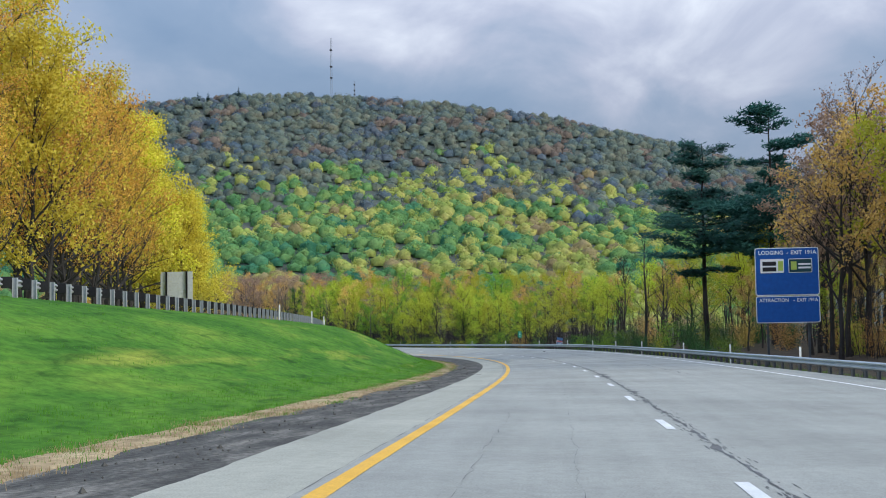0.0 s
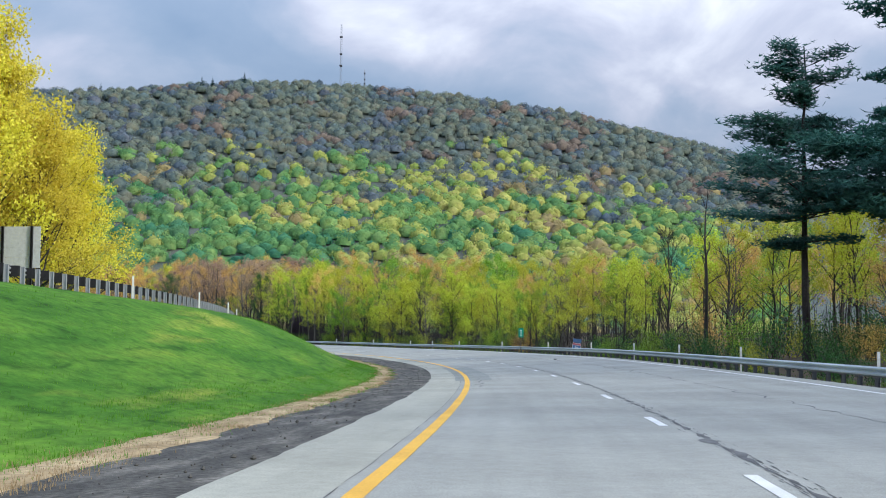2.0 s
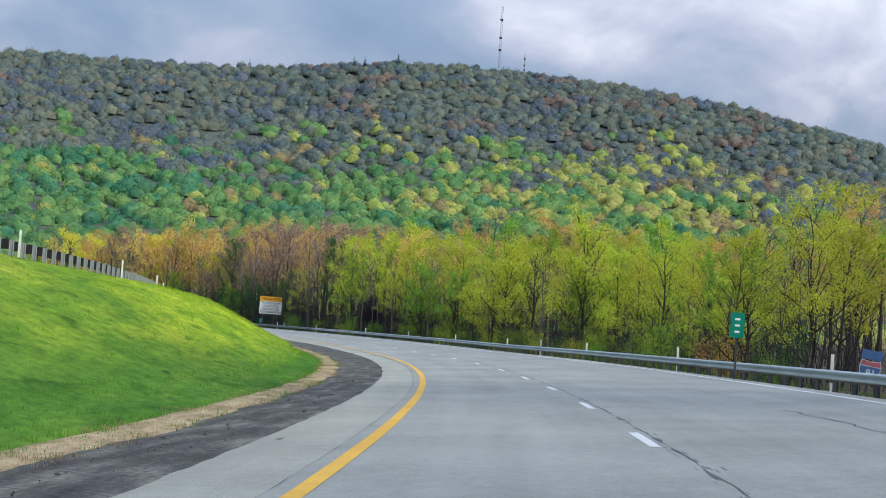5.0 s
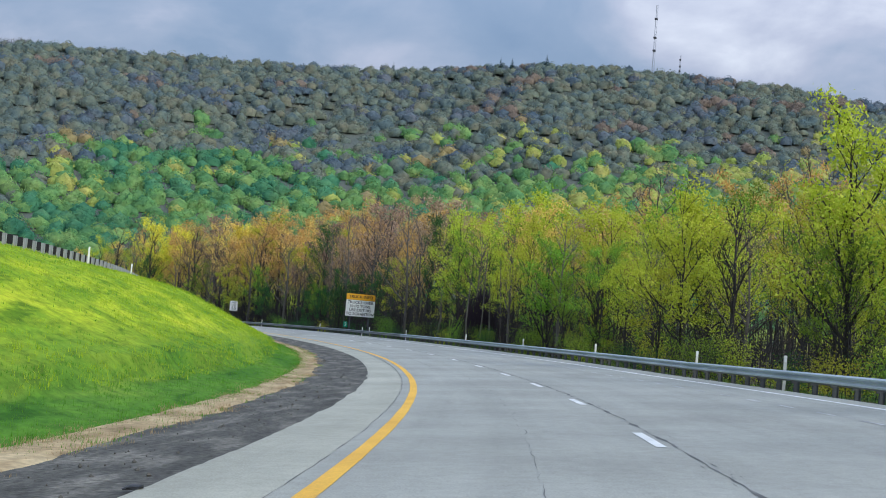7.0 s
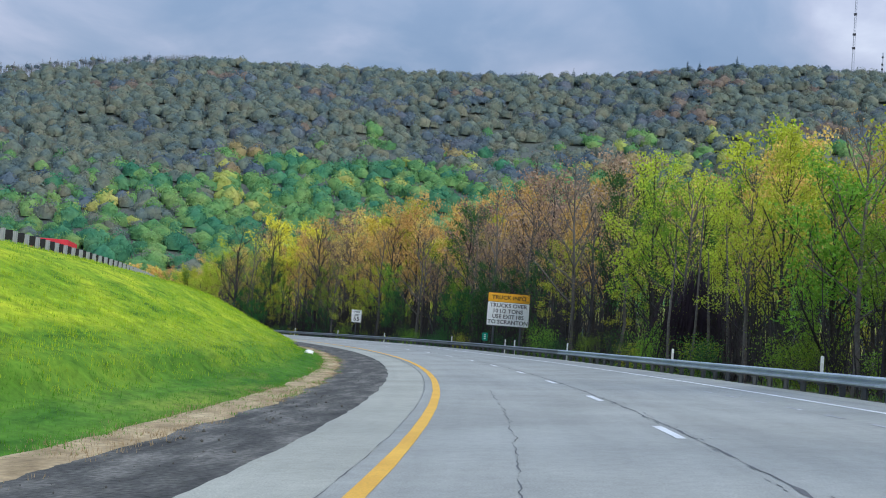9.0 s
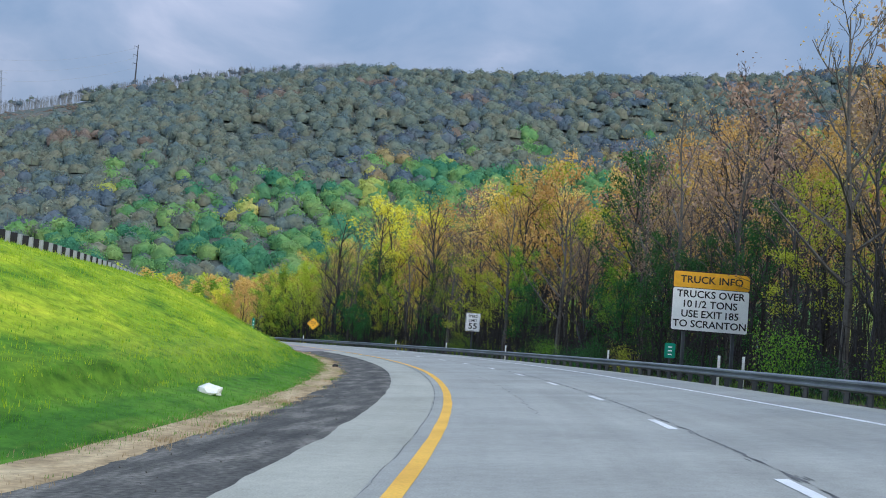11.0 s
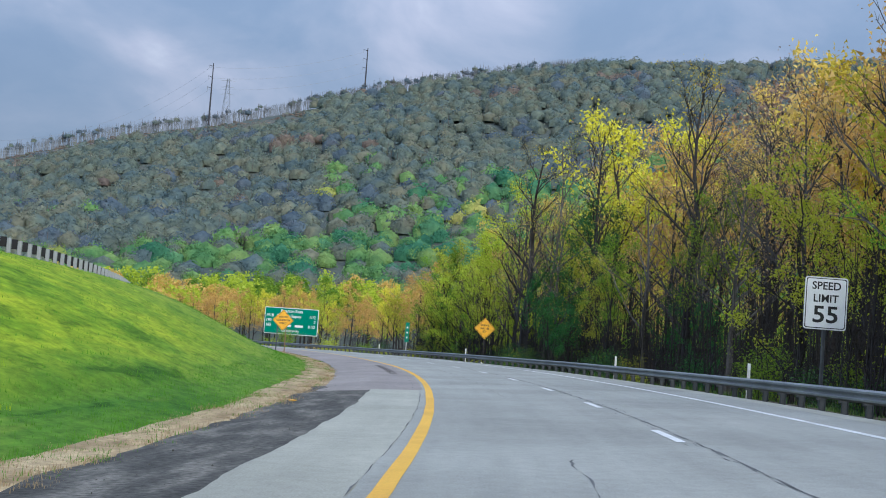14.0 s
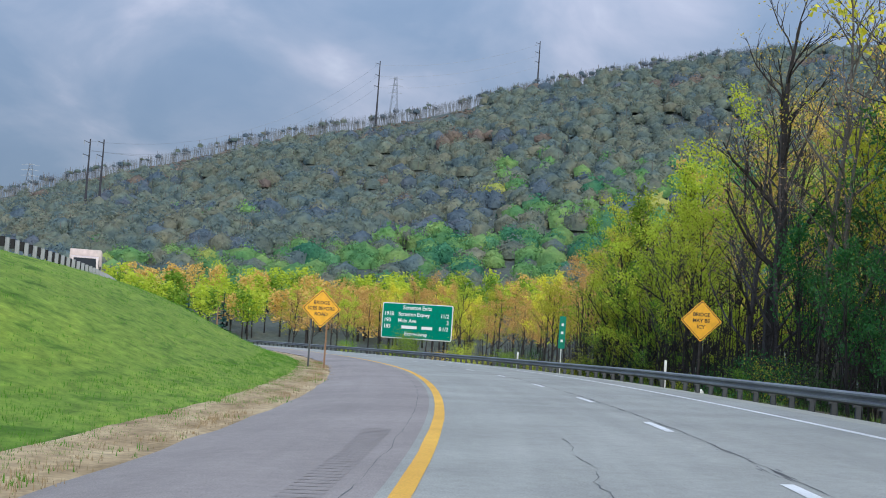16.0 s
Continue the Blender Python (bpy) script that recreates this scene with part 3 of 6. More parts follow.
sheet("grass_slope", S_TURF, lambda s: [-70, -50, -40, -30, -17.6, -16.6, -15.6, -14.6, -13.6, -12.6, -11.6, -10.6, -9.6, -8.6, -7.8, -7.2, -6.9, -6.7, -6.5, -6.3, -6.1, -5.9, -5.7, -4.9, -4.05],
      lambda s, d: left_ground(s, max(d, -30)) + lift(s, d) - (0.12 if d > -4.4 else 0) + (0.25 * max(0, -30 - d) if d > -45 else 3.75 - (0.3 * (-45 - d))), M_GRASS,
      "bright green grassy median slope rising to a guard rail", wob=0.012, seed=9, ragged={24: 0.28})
sheet("verge", S_ALL, lambda s: [rail_off(s) + k for k in (-0.5, 0.1, 1.0, 2.0, 3.5, 6, 10, 20, 35, 60)], right_ground, M_FLOOR,
      "leaf-littered verge falling from the guard rail into woods", wob=0.08, seed=15, ragged={0: 0.12})
sheet("opposite_road", S_ALL, lambda s: [-29.5, -24, -18.2], lambda s, d: left_ground(s, d) + 0.06, M_ROAD, "grey asphalt of the opposite carriageway behind the median rail")

sheet("grit_strip", S_ALL, lambda s: [rail_off(s) - 1.0, rail_off(s) - 0.7, rail_off(s) - 0.42], lambda s, d: bank(s) * d + 0.004, M_SHOULDER,
      "pale grit swept against the foot of the outer guard rail", ragged={0: 0.12})

# markings
for nm, s0, s1, f0, w, m_, lb in (("yellow_line", -60, 700, lambda s: float(np.interp(s, [40, 100, 230, 420, 440, 470], [0, 0.06, 0.12, 0.09, 0.03, 0.09])), 0.10, M_YEL, "solid yellow left edge line"),
                                  ("white_line", -60, 700, edge_line, 0.085, M_WHITE, "solid white right edge line")):
    sheet(nm, steps(s0, s1, 500), lambda s: [f0(s) - w, f0(s) + w], lambda s, d: bank(s) * d + 0.006, m_, lb, ragged={0: 0.012, 1: 0.012})


def dash(name, s0, s1, d, w, m_, lb, worn=0.012):
    ob = sheet(name, steps(s0, s1, 5), lambda s: [d(s) - w, d(s) + w], lambda s, q: bank(s) * q + 0.006, m_, lb, ragged={0: worn, 1: worn})
    return tagged(ob, "", "road marking", "lane dashes")


for i in range(-4, 52):
    far = 14.63 + 11.774 * i
    far += float(np.interp(far, [60, 100, 124, 150, 190, 211, 236, 280, 305], [0, 1.6, 3.4, 1.4, -1.8, -2.6, -0.6, -1.8, 0]))
    dash("lane_dash", far - 3.0, far, lambda s: 3.95, 0.075, M_WHITE, "white lane dash on grey asphalt")
for i in range(26):
    a = 222 + i * 3.1
    dash("dotted_mark", a, a + 1.3, lambda s: float(np.interp(s, [220, 300], [8.7, 7.6])), 0.05, M_WORN, "faded short white dotted mark", 0.02)


def crack(s0, s1, f, w, step=0.5, seed=0.0, wander=0.08):
    """A tarred or open crack along the road."""
    n = max(4, int((s1 - s0) / step))

    def mid(s):
        return f(s) + wander * noise.noise((s * 0.5, seed, 0)) + wander * 0.6 * noise.noise((s * 1.9, seed, 4))

    def half(s):
        return w * max(0.06, 0.4 + 1.7 * noise.noise((s * 0.9, seed, 9)))
    ob = sheet("crack", steps(s0, s1, n), lambda s: [mid(s) - half(s), mid(s) + half(s)], lambda s, d: bank(s) * d + 0.004, M_TAR, "dark open crack along the lane joint in the asphalt")
    return ob


crack(-20, 150, lambda s: 4.25, 0.055, 0.25, 1.0, 0.10)
crack(150, 620, lambda s: 4.14, 0.032, 0.4, 2.0, 0.06)
crack(-20, 443, lambda s: -0.22, 0.009, 0.4, 6.0, 0.03)
crack(446, 600, lambda s: -0.40, 0.008, 0.4, 7.0, 0.05)
crack(60, 175, lambda s: 7.9, 0.04, 0.6, 8.0, 0.3)
crack(268, 300, lambda s: 1.55, 0.014, 0.3, 11.0, 0.10)
crack(345, 385, lambda s: 1.9, 0.012, 0.3, 12.0, 0.12)
crack(398, 420, lambda s: 2.1, 0.014, 0.3, 13.0, 0.12)
crack(440, 480, lambda s: 2.0, 0.010, 0.3, 14.0, 0.15)
crack(57.5, 64, lambda s: 4.3, 0.22, 0.2, 31.0, 0.12)
crack(40, 44, lambda s: 4.3, 0.12, 0.2, 32.0, 0.12)
crack(76, 81, lambda s: 4.25, 0.10, 0.2, 33.0, 0.12)
crack(108, 121, lambda s: 0.55, 0.04, 0.3, 15.0, 0.3)
crack(12, 40, lambda s: 1.2, 0.005, 0.3, 16.0, 0.1)
crack(-5, 60, lambda s: 2.35, 0.004, 0.3, 17.0, 0.08)
crack(180, 260, lambda s: 2.2, 0.005, 0.3, 18.0, 0.1)


def patch(s0, s1, d0, d1):
    sheet("asphalt_patch", steps(s0, s1, 16), lambda s: steps(d0, d1, 4), lambda s, d: bank(s) * d + 0.003, M_PATCH, "darker repaired asphalt patch beside the yellow line", ragged={0: 0.04, 4: 0.08})


patch(118, 150, -0.42, 1.15)


def rumble(s0, s1, d0, d1):
    """Milled transverse grooves, each a shallow dark trough."""
    g = Geo()
    s = s0
    while s < s1:
        P = []
        for a, b, z in ((0, d0, 0.002), (0.16, d0, 0.002), (0.16, d1, 0.002), (0, d1, 0.002), (0.05, d0 + 0.02, 0.0005), (0.11, d0 + 0.02, 0.0005), (0.11, d1 - 0.02, 0.0005), (0.05, d1 - 0.02, 0.0005)):
            x, y = flat(s + a, b)
            P.append((x, y, rise(s + a) + bank(s + a) * b + 0.003 + z))
        g.add(P, [(0, 1, 5, 4), (1, 2, 6, 5), (2, 3, 7, 6), (3, 0, 4, 7), (4, 5, 6, 7)])
        s += 0.31
    tagged(mesh_ob("rumble_strip", g.v, g.f, M_MILLED), "shallow milled grooves across the brownish shoulder", "rumble strip", kind="structure")


rumble(464, 481, -0.98, -0.58)


def flecks():
    """Crumbled bits and gaps that roughen the lane joint."""
    rg = random.Random(41)
    g = Geo()
    for i in range(1900):
        s = rg.uniform(-5, 150) if i % 3 else rg.uniform(150, 480)
        d = (4.27 if s < 150 else 4.14) + rg.gauss(0, 0.085)
        a, b = rg.uniform(0.06, 0.35), rg.uniform(0.004, 0.016)
        P = []
        for u, v in ((-a, 0), (-a * 0.3, b), (a * 0.6, b * 0.7), (a, -b * 0.2), (a * 0.2, -b)):
            x, y = flat(s + u, d + v)
            P.append((x, y, rise(s) + bank(s) * d + 0.0035))
        g.add(P, [(4, 3, 2, 1, 0)])
    tagged(mesh_ob("crumbled_joint", g.v, g.f, M_TAR), "dark crumbled bits along the lane joint", "road wear", kind="stuff")


flecks()


# ---- guard rails ----
W_PROFILE = [(0.0, 0.40), (-0.075, 0.445), (-0.08, 0.49), (-0.005, 0.545), (-0.005, 0.565), (-0.08, 0.62), (-0.075, 0.665), (0.0, 0.71)]


def beam(s_list, off, zf, side, material, parent, label):
    """A corrugated W rail swept along the road; side -1 faces the lanes."""
    prof = [(side * -p, z) for p, z in W_PROFILE] + [(side * -p + side * -0.012, z) for p, z in reversed(W_PROFILE)]
    n = len(prof)
    V, Fc = [], []
    for s in s_list:
        o = off(s)
        for p, z in prof:
            x, y = flat(s, o + p)
            V.append((x, y, zf(s, o) + z))
    for i in range(len(s_list) - 1):
        for k in range(n):
            a, b = i * n + k, i * n + (k + 1) % n
            Fc.append((a, b, b + n, a + n))
    Fc.append(tuple(range(n)))
    Fc.append(tuple((len(s_list) - 1) * n + k for k in range(n))[::-1])
    return mesh_ob("rail", V, Fc, material, parent, label)


def post_mesh(name, material, height, block=0.15):
    """An H-section steel post with its offset block; x points away from the rail."""
    bm = bmesh.new()
    box(bm, 0.0, -0.05, -0.5, 0.012, 0.05, height)
    box(bm, 0.14, -0.05, -0.5, 0.152, 0.05, height)
    box(bm, 0.012, -0.005, -0.5, 0.14, 0.005, height)
    if block:
        box(bm, -block, -0.05, height - 0.36, -0.004, 0.05, height - 0.02)
    me = bpy.data.meshes.new(name)
    bm.to_mesh(me)
    bm.free()
    me.materials.append(material)
    return me


def base_road(s, d):
    return rise(s) + bank(s) * d - 0.14


def base_crest(s, d):
    return rise(s) + left_ground(s, d)


rail_r = tagged(new("guard_rail"), "galvanised W-beam guard rail on steel posts along the outer verge", "guard rail")
beam(steps(-60, 350, 205), rail_off, base_road, -1, M_STEEL, rail_r, "bluish galvanised corrugated rail")
beam(steps(350, 700, 175), rail_off, base_road, -1, M_STEELD, rail_r, "darker weathered corrugated rail")
pm = post_mesh("post", M_POST, 0.70, 0.07)
rest = Geo()
for i in range(395):
    s = -55 + 1.905 * i
    o = rail_off(s)
    x, y = flat(s, o)
    m = pose(x, y, base_road(s, o), 0, 0, math.degrees(heading(s))) @ Matrix.Translation((0.08, 0, 0))
    if 28 < s < 590:
        p = new("post", pm)
        p.parent = rail_r
        p.matrix_local = m
    else:
        rest.add([m @ v.co for v in pm.vertices], [tuple(f.vertices) for f in pm.polygons])
tagged(mesh_ob("far_posts", rest.v, rest.f, M_POST, rail_r), kind="stuff")

rail_l = tagged(new("guard_rail"), "weathered median guard rail on grey steel posts seen from behind", "guard rail")
beam(steps(-40, 560, 300), lambda s: CREST - 0.42, lambda s, d: base_crest(s, d) + 0.1, 1, M_POSTL, rail_l, "galvanised corrugated rail seen from the back")
pml = post_mesh("post", M_POSTL, 0.80, 0.0)
bm = bmesh.new()
box(bm, -0.40, -0.09, 0.44, -0.03, 0.09, 0.84, 0.01)
blk = bpy.data.meshes.new("offset_block")
bm.to_mesh(blk)
bm.free()
blk.materials.append(M_DARKSTEEL)
for v in pml.vertices:
    v.co.x, v.co.y = v.co.x * 1.1, v.co.y * 1.25
rest, rest_b = Geo(), Geo()
for i in range(300):
    s = 20 + 1.905 * i
    x, y = flat(s, CREST)
    m = pose(x, y, base_crest(s, CREST), 0, 0, math.degrees(heading(s))) @ Matrix.Translation((-0.02, 0, 0))
    if 60 < s < 560:
        p = new("post", pml)
        p.parent = rail_l
        p.matrix_local = m
        q = new("offset_block", blk)
        q.parent = p
        q["label"] = "black offset block"
    else:
        rest.add([m @ v.co for v in pml.vertices], [tuple(f.vertices) for f in pml.polygons])
        rest_b.add([m @ v.co for v in blk.vertices], [tuple(f.vertices) for f in blk.polygons])
tagged(mesh_ob("far_posts", rest.v, rest.f, M_POSTL, rail_l), kind="stuff")
tagged(mesh_ob("offset_block", rest_b.v, rest_b.f, M_DARKSTEEL, rail_l), kind="stuff")


def delineator(x, y, z, h, height=1.15):
    """A flat flexible marker post with a reflector."""
    e = tagged(new("delineator_post"), "slim white delineator post beside the guard rail", "marker post", "delineator posts")
    bm = bmesh.new()
    box(bm, -0.05, -0.012, -0.3, 0.05, 0.012, height, 0.004)
    part("post", bm, M_PLASTIC, e)
    bm = bmesh.new()
    box(bm, -0.038, -0.018, height - 0.2, 0.038, -0.012, height - 0.05)
    part("reflector", bm, M_SIGNW, e, "pale reflector")
    e.matrix_world = pose(x, y, z, 0, 0, math.degrees(h))
    return e


for s in (50, 67.6, 85.8, 103.6, 124, 139, 153, 169, 188, 211, 233.5, 248, 260, 281, 302, 323, 349, 366.5, 370, 391.5, 423, 447, 470, 515, 550):
    o = rail_off(s) + 0.34
    delineator(*flat(s, o), base_road(s, o), heading(s))
for s in (104, 129, 153, 178, 203, 229, 255, 281, 306):
    o = CREST + 0.35
    delineator(*flat(s, o), base_crest(s, o), heading(s), 1.25)


# ---- signs ----
def board(name, bm, material, parent, label=""):
    return part(name, bm, material, parent, label)


def panel(w, h, t=0.02, z0=0.0, y=0.0, bev=0.0, x=0.0):
    bm = bmesh.new()
    r = bmesh.ops.create_cube(bm, size=1.0)
    bmesh.ops.scale(bm, vec=(w, t, h), verts=r["verts"])
    if bev:
        ed = [e for e in bm.edges if abs(e.verts[0].co.y - e.verts[1].co.y) > t * 0.5]
        bmesh.ops.bevel(bm, geom=ed, offset=bev, segments=4, profile=0.5, affect="EDGES")
    bmesh.ops.translate(bm, vec=(x, y, z0 + h / 2), verts=bm.verts)
    return bm


def letters(text, size):
    """The mesh of one word, its base line at y = 0 and its left edge at x = 0, and its width."""
    cu = bpy.data.curves.new("lettering", "FONT")
    cu.body, cu.size, cu.align_y, cu.extrude, cu.resolution_u = text, size, "CENTER", 0.004, 3
    cu.offset = size * 0.016
    tmp = new("lettering", cu)
    me = bpy.data.meshes.new_from_object(tmp.evaluated_get(bpy.context.evaluated_depsgraph_get()))
    bpy.data.objects.remove(tmp)
    xs = [v.co.x for v in me.vertices]
    for v in me.vertices:
        v.co.x -= min(xs)
    return me, max(xs) - min(xs)


def words(text, size, parent, x, z, material, y=-0.025, align="CENTER", wide=1.0):
    """A line of writing, each word a part of its own."""
    made = [letters(q, size) for q in text.split()]
    full = (sum(w for _, w in made) + size * 0.32 * (len(made) - 1)) * wide
    x -= full * {"LEFT": 0.0, "CENTER": 0.5, "RIGHT": 1.0}[align]
    for me, w in made:
        me.materials.clear()
        me.materials.append(material)
        ob = new("lettering", me)
        ob.parent = parent
        ob.matrix_local = pose(x, y, z, 90, 0, 0) @ Matrix.Diagonal((wide, 1, 1, 1))
        x += (w + size * 0.32) * wide


def sign_post(parent, x, height, w=0.09, material=None, y=0.06, name="post"):
    bm = bmesh.new()
    box(bm, x - w / 2, y - w / 2, -0.6, x - w / 2 + 0.015, y + w / 2, height)
    box(bm, x + w / 2 - 0.015, y - w / 2, -0.6, x + w / 2, y + w / 2, height)
    box(bm, x - w / 2 + 0.015, y - 0.008, -0.6, x + w / 2 - 0.015, y + 0.008, height)
    return part(name, bm, material or M_POST, parent)


def sign_at(name, label, x, y, z, rz):
    e = tagged(new(name), label, "road sign")
    e.matrix_world = pose(x, y, z, 0, 0, rz)
    return e


# blue services sign
bs = sign_at("services_sign", "large blue lodging and attraction sign on two steel posts", 18.75, 107.6, -0.6, -3)
for z0, h in ((5.05, 3.55), (3.0, 2.0)):
    board("panel", panel(4.66, h, 0.04, z0, 0, 0.16), M_SIGNW, bs, "white border of the blue sign panel")
    board("face", panel(4.54, h - 0.12, 0.02, z0 + 0.06, -0.028, 0.13), M_SIGNB, bs, "blue sign face")
for q, x in (("LODGING", -1.15), ("-", 0.06), ("EXIT", 0.72), ("191A", 1.78)):
    words(q, 0.40, bs, x, 8.22, M_SIGNW, -0.045)
for q, x in (("ATTRACTION", -1.02), ("-", 0.46), ("EXIT", 1.02), ("191A", 1.86)):
    words(q, 0.36, bs, x, 4.68, M_SIGNW, -0.045, wide=0.95)
board("logo_panel", panel(1.72, 1.05, 0.02, 6.72, -0.05, 0.05, -1.08), M_SIGNW, bs, "white logo panel")
for k in range(2):
    board("logo_bar", panel(1.0, 0.30, 0.01, 6.85 + 0.42 * k, -0.066, 0, -1.28), M_BLACK, bs, "dark bars for a logo")
board("logo_bar", panel(0.36, 0.72, 0.01, 6.88, -0.066, 0, -0.46), M_LIME, bs, "lime logo block")
board("logo_panel", panel(1.72, 1.05, 0.02, 6.72, -0.05, 0.05, 0.98), M_SIGNW, bs, "white edged logo panel")
board("logo_face", panel(1.62, 0.95, 0.01, 6.77, -0.066, 0.04, 0.98), M_NAVY, bs, "dark logo face")
board("logo_bar", panel(0.42, 0.62, 0.01, 6.94, -0.075, 0, 0.50), M_LIME, bs, "lime logo block")
board("logo_bar", panel(0.9, 0.14, 0.01, 7.28, -0.075, 0, 1.28), M_SIGNW, bs)
board("logo_bar", panel(0.9, 0.14, 0.01, 7.02, -0.075, 0, 1.28), M_SIGNW, bs)
for x in (-1.5, 1.5):
    sign_post(bs, x, 8.4, 0.16, None, 0.12)

# truck information sign
ts = sign_at("truck_sign", "white and amber truck information sign on two steel posts", -75.75, 378.4, 0.6, math.degrees(heading(388)) - 3)
board("panel", panel(3.95, 3.05, 0.04, 2.85, 0, 0.12), M_BLACK, ts, "black border")
board("face", panel(3.85, 2.12, 0.02, 2.90, -0.028, 0.10), M_SIGNW, ts, "white sign face")
board("face", panel(3.85, 0.80, 0.02, 5.05, -0.028, 0.10), M_SIGNY, ts, "amber header face")
words("TRUCK INFO", 0.50, ts, 0, 5.45, M_BLACK, -0.045, wide=1.08)
for k, q in enumerate(("TRUCKS OVER", "10 1/2 TONS", "USE EXIT 185", "TO SCRANTON")):
    words(q, 0.50, ts, 0, 4.72 - 0.50 * k, M_BLACK, -0.045, wide=1.05)
for x in (-1.25, 1.25):
    sign_post(ts, x, 5.6, 0.16, None, 0.12)

# speed limit
sl = sign_at("speed_limit_sign", "white speed limit sign on a single steel post", -114.9, 424.4, 1.05, math.degrees(heading(447)) - 1)
board("panel", panel(1.36, 1.66, 0.02, 2.45, 0, 0.09), M_SIGNW, sl, "white sign plate")
board("border", panel(1.28, 1.58, 0.006, 2.49, -0.014, 0.07), M_BLACK, sl, "black border line")
board("face", panel(1.23, 1.53, 0.006, 2.515, -0.019, 0.06), M_SIGNW, sl, "white sign face")
words("SPEED", 0.34, sl, 0, 3.82, M_BLACK, -0.026)
words("LIMIT", 0.34, sl, 0, 3.42, M_BLACK, -0.026)
words("55", 0.74, sl, 0, 2.90, M_BLACK, -0.026, wide=1.15)
sign_post(sl, 0, 4.0, 0.10)


def diamond(name, label, x, y, z, rz, zc, lines, posts):
    e = sign_at(name, label, x, y, z, rz)
    for sz, yy, mm, nm, lb in ((1.26, 0.0, M_SIGNY, "panel", "amber diamond plate"), (1.18, -0.013, M_BLACK, "border", "black border line"), (1.13, -0.018, M_SIGNY, "face", "amber diamond face")):
        bm = panel(sz, sz, 0.02 if nm == "panel" else 0.006, -sz / 2, 0, 0.06)
        bmesh.ops.rotate(bm, matrix=Matrix.Rotation(math.pi / 4, 3, "Y"), verts=bm.verts)
        bmesh.ops.translate(bm, vec=(0, yy, zc), verts=bm.verts)
        part(nm, bm, mm, e, lb)
    for k, q in enumerate(lines):
        words(q, 0.215, e, 0, zc + (1 - k) * 0.26, M_BLACK, -0.026)
    for px, col in posts:
        sign_post(e, px, zc + 0.1, 0.08, col)
    return e


diamond("bridge_icy_sign", "amber diamond bridge may be icy warning sign", -168.3, 474.3, 0.6, math.degrees(heading(518)) - 2, 3.25, ("BRIDGE", "MAY BE", "ICY"), ((0, M_BARK),))
diamond("bridge_ices_sign", "amber diamond bridge ices before road sign on two posts", -182.7, 465.2, 0.55, math.degrees(heading(524)) + 2, 2.78, ("BRIDGE", "ICES BEFORE", "ROAD"), ((-0.42, M_POST), (0.30, M_WOODP)))

# green exit list
gs = sign_at("exit_list_sign", "wide green exit list sign on steel posts", -251.4, 531.8, -0.6, 24.0)
board("panel", panel(8.7, 4.0, 0.05, 2.85, 0, 0.2), M_SIGNW, gs, "white border")
board("face", panel(8.5, 3.8, 0.02, 2.95, -0.036, 0.17), M_SIGNG, gs, "green sign face")
words("Scranton Exits", 0.62, gs, 0, 6.35, M_SIGNW, -0.05)
for k, (a, b, c) in enumerate((("191B", "Scranton Expwy", "1 1/2"), ("190", "Main Ave", "3"), ("185", "", "8 1/2"))):
    z = 5.6 - 0.72 * k
    words(a, 0.6, gs, -4.0, z, M_SIGNW, -0.05, "LEFT")
    if b:
        words(b, 0.6, gs, -2.3, z, M_SIGNW, -0.05, "LEFT")
    else:
        for bx in (-0.9, 1.3):
            board("bar", panel(1.9 if bx < 0 else 1.3, 0.34, 0.01, z - 0.17, -0.05, 0, bx), M_SIGNW, gs, "white bar")
    words(c, 0.6, gs, 3.9, z, M_SIGNW, -0.05, "RIGHT")
words("Expressway", 0.6, gs, 0.0, 3.42, M_SIGNW, -0.05)
for x in (-3.4, 0, 3.4):
    sign_post(gs, x, 6.6, 0.2, M_DARKSTEEL, 0.16)

# small green markers, route shield, back of a sign across the median
for nm, x, y, z, zc, w, h, hd_s, lb in (("mile_marker", -2.2, 197.5, -0.5, 2.35, 0.5, 0.9, 196, "small green mile marker on a thin post"),
                                        ("bridge_marker", -192.9, 492.4, 0.4, 1.9, 0.42, 2.05, 548, "tall narrow green marker on a white post"),
                                        ("mile_marker", -75.3, 372.1, -0.2, 2.2, 0.5, 0.68, 383, "small square green marker by the truck sign")):
    e = sign_at(nm, lb, x, y, z, math.degrees(heading(hd_s)))
    board("panel", panel(w, h, 0.012, zc, 0, 0.04), M_SIGNG, e, "green plate")
    for k in range(3):
        board("bar", panel(w * 0.36, h * 0.08, 0.006, zc + h * (0.2 + 0.25 * k), -0.01), M_SIGNW, e, "white bar for a numeral")
    sign_post(e, 0, zc + 0.3, 0.06, M_PLASTIC if nm == "bridge_marker" else M_POST, 0.04)

sh = sign_at("route_shield", "tilted interstate route shield with blue and red faces", 3.1, 205.6, -0.75, math.degrees(heading(205)))
sh.matrix_world = sh.matrix_world @ pose(0, 0, 0, 0, 8, 0)


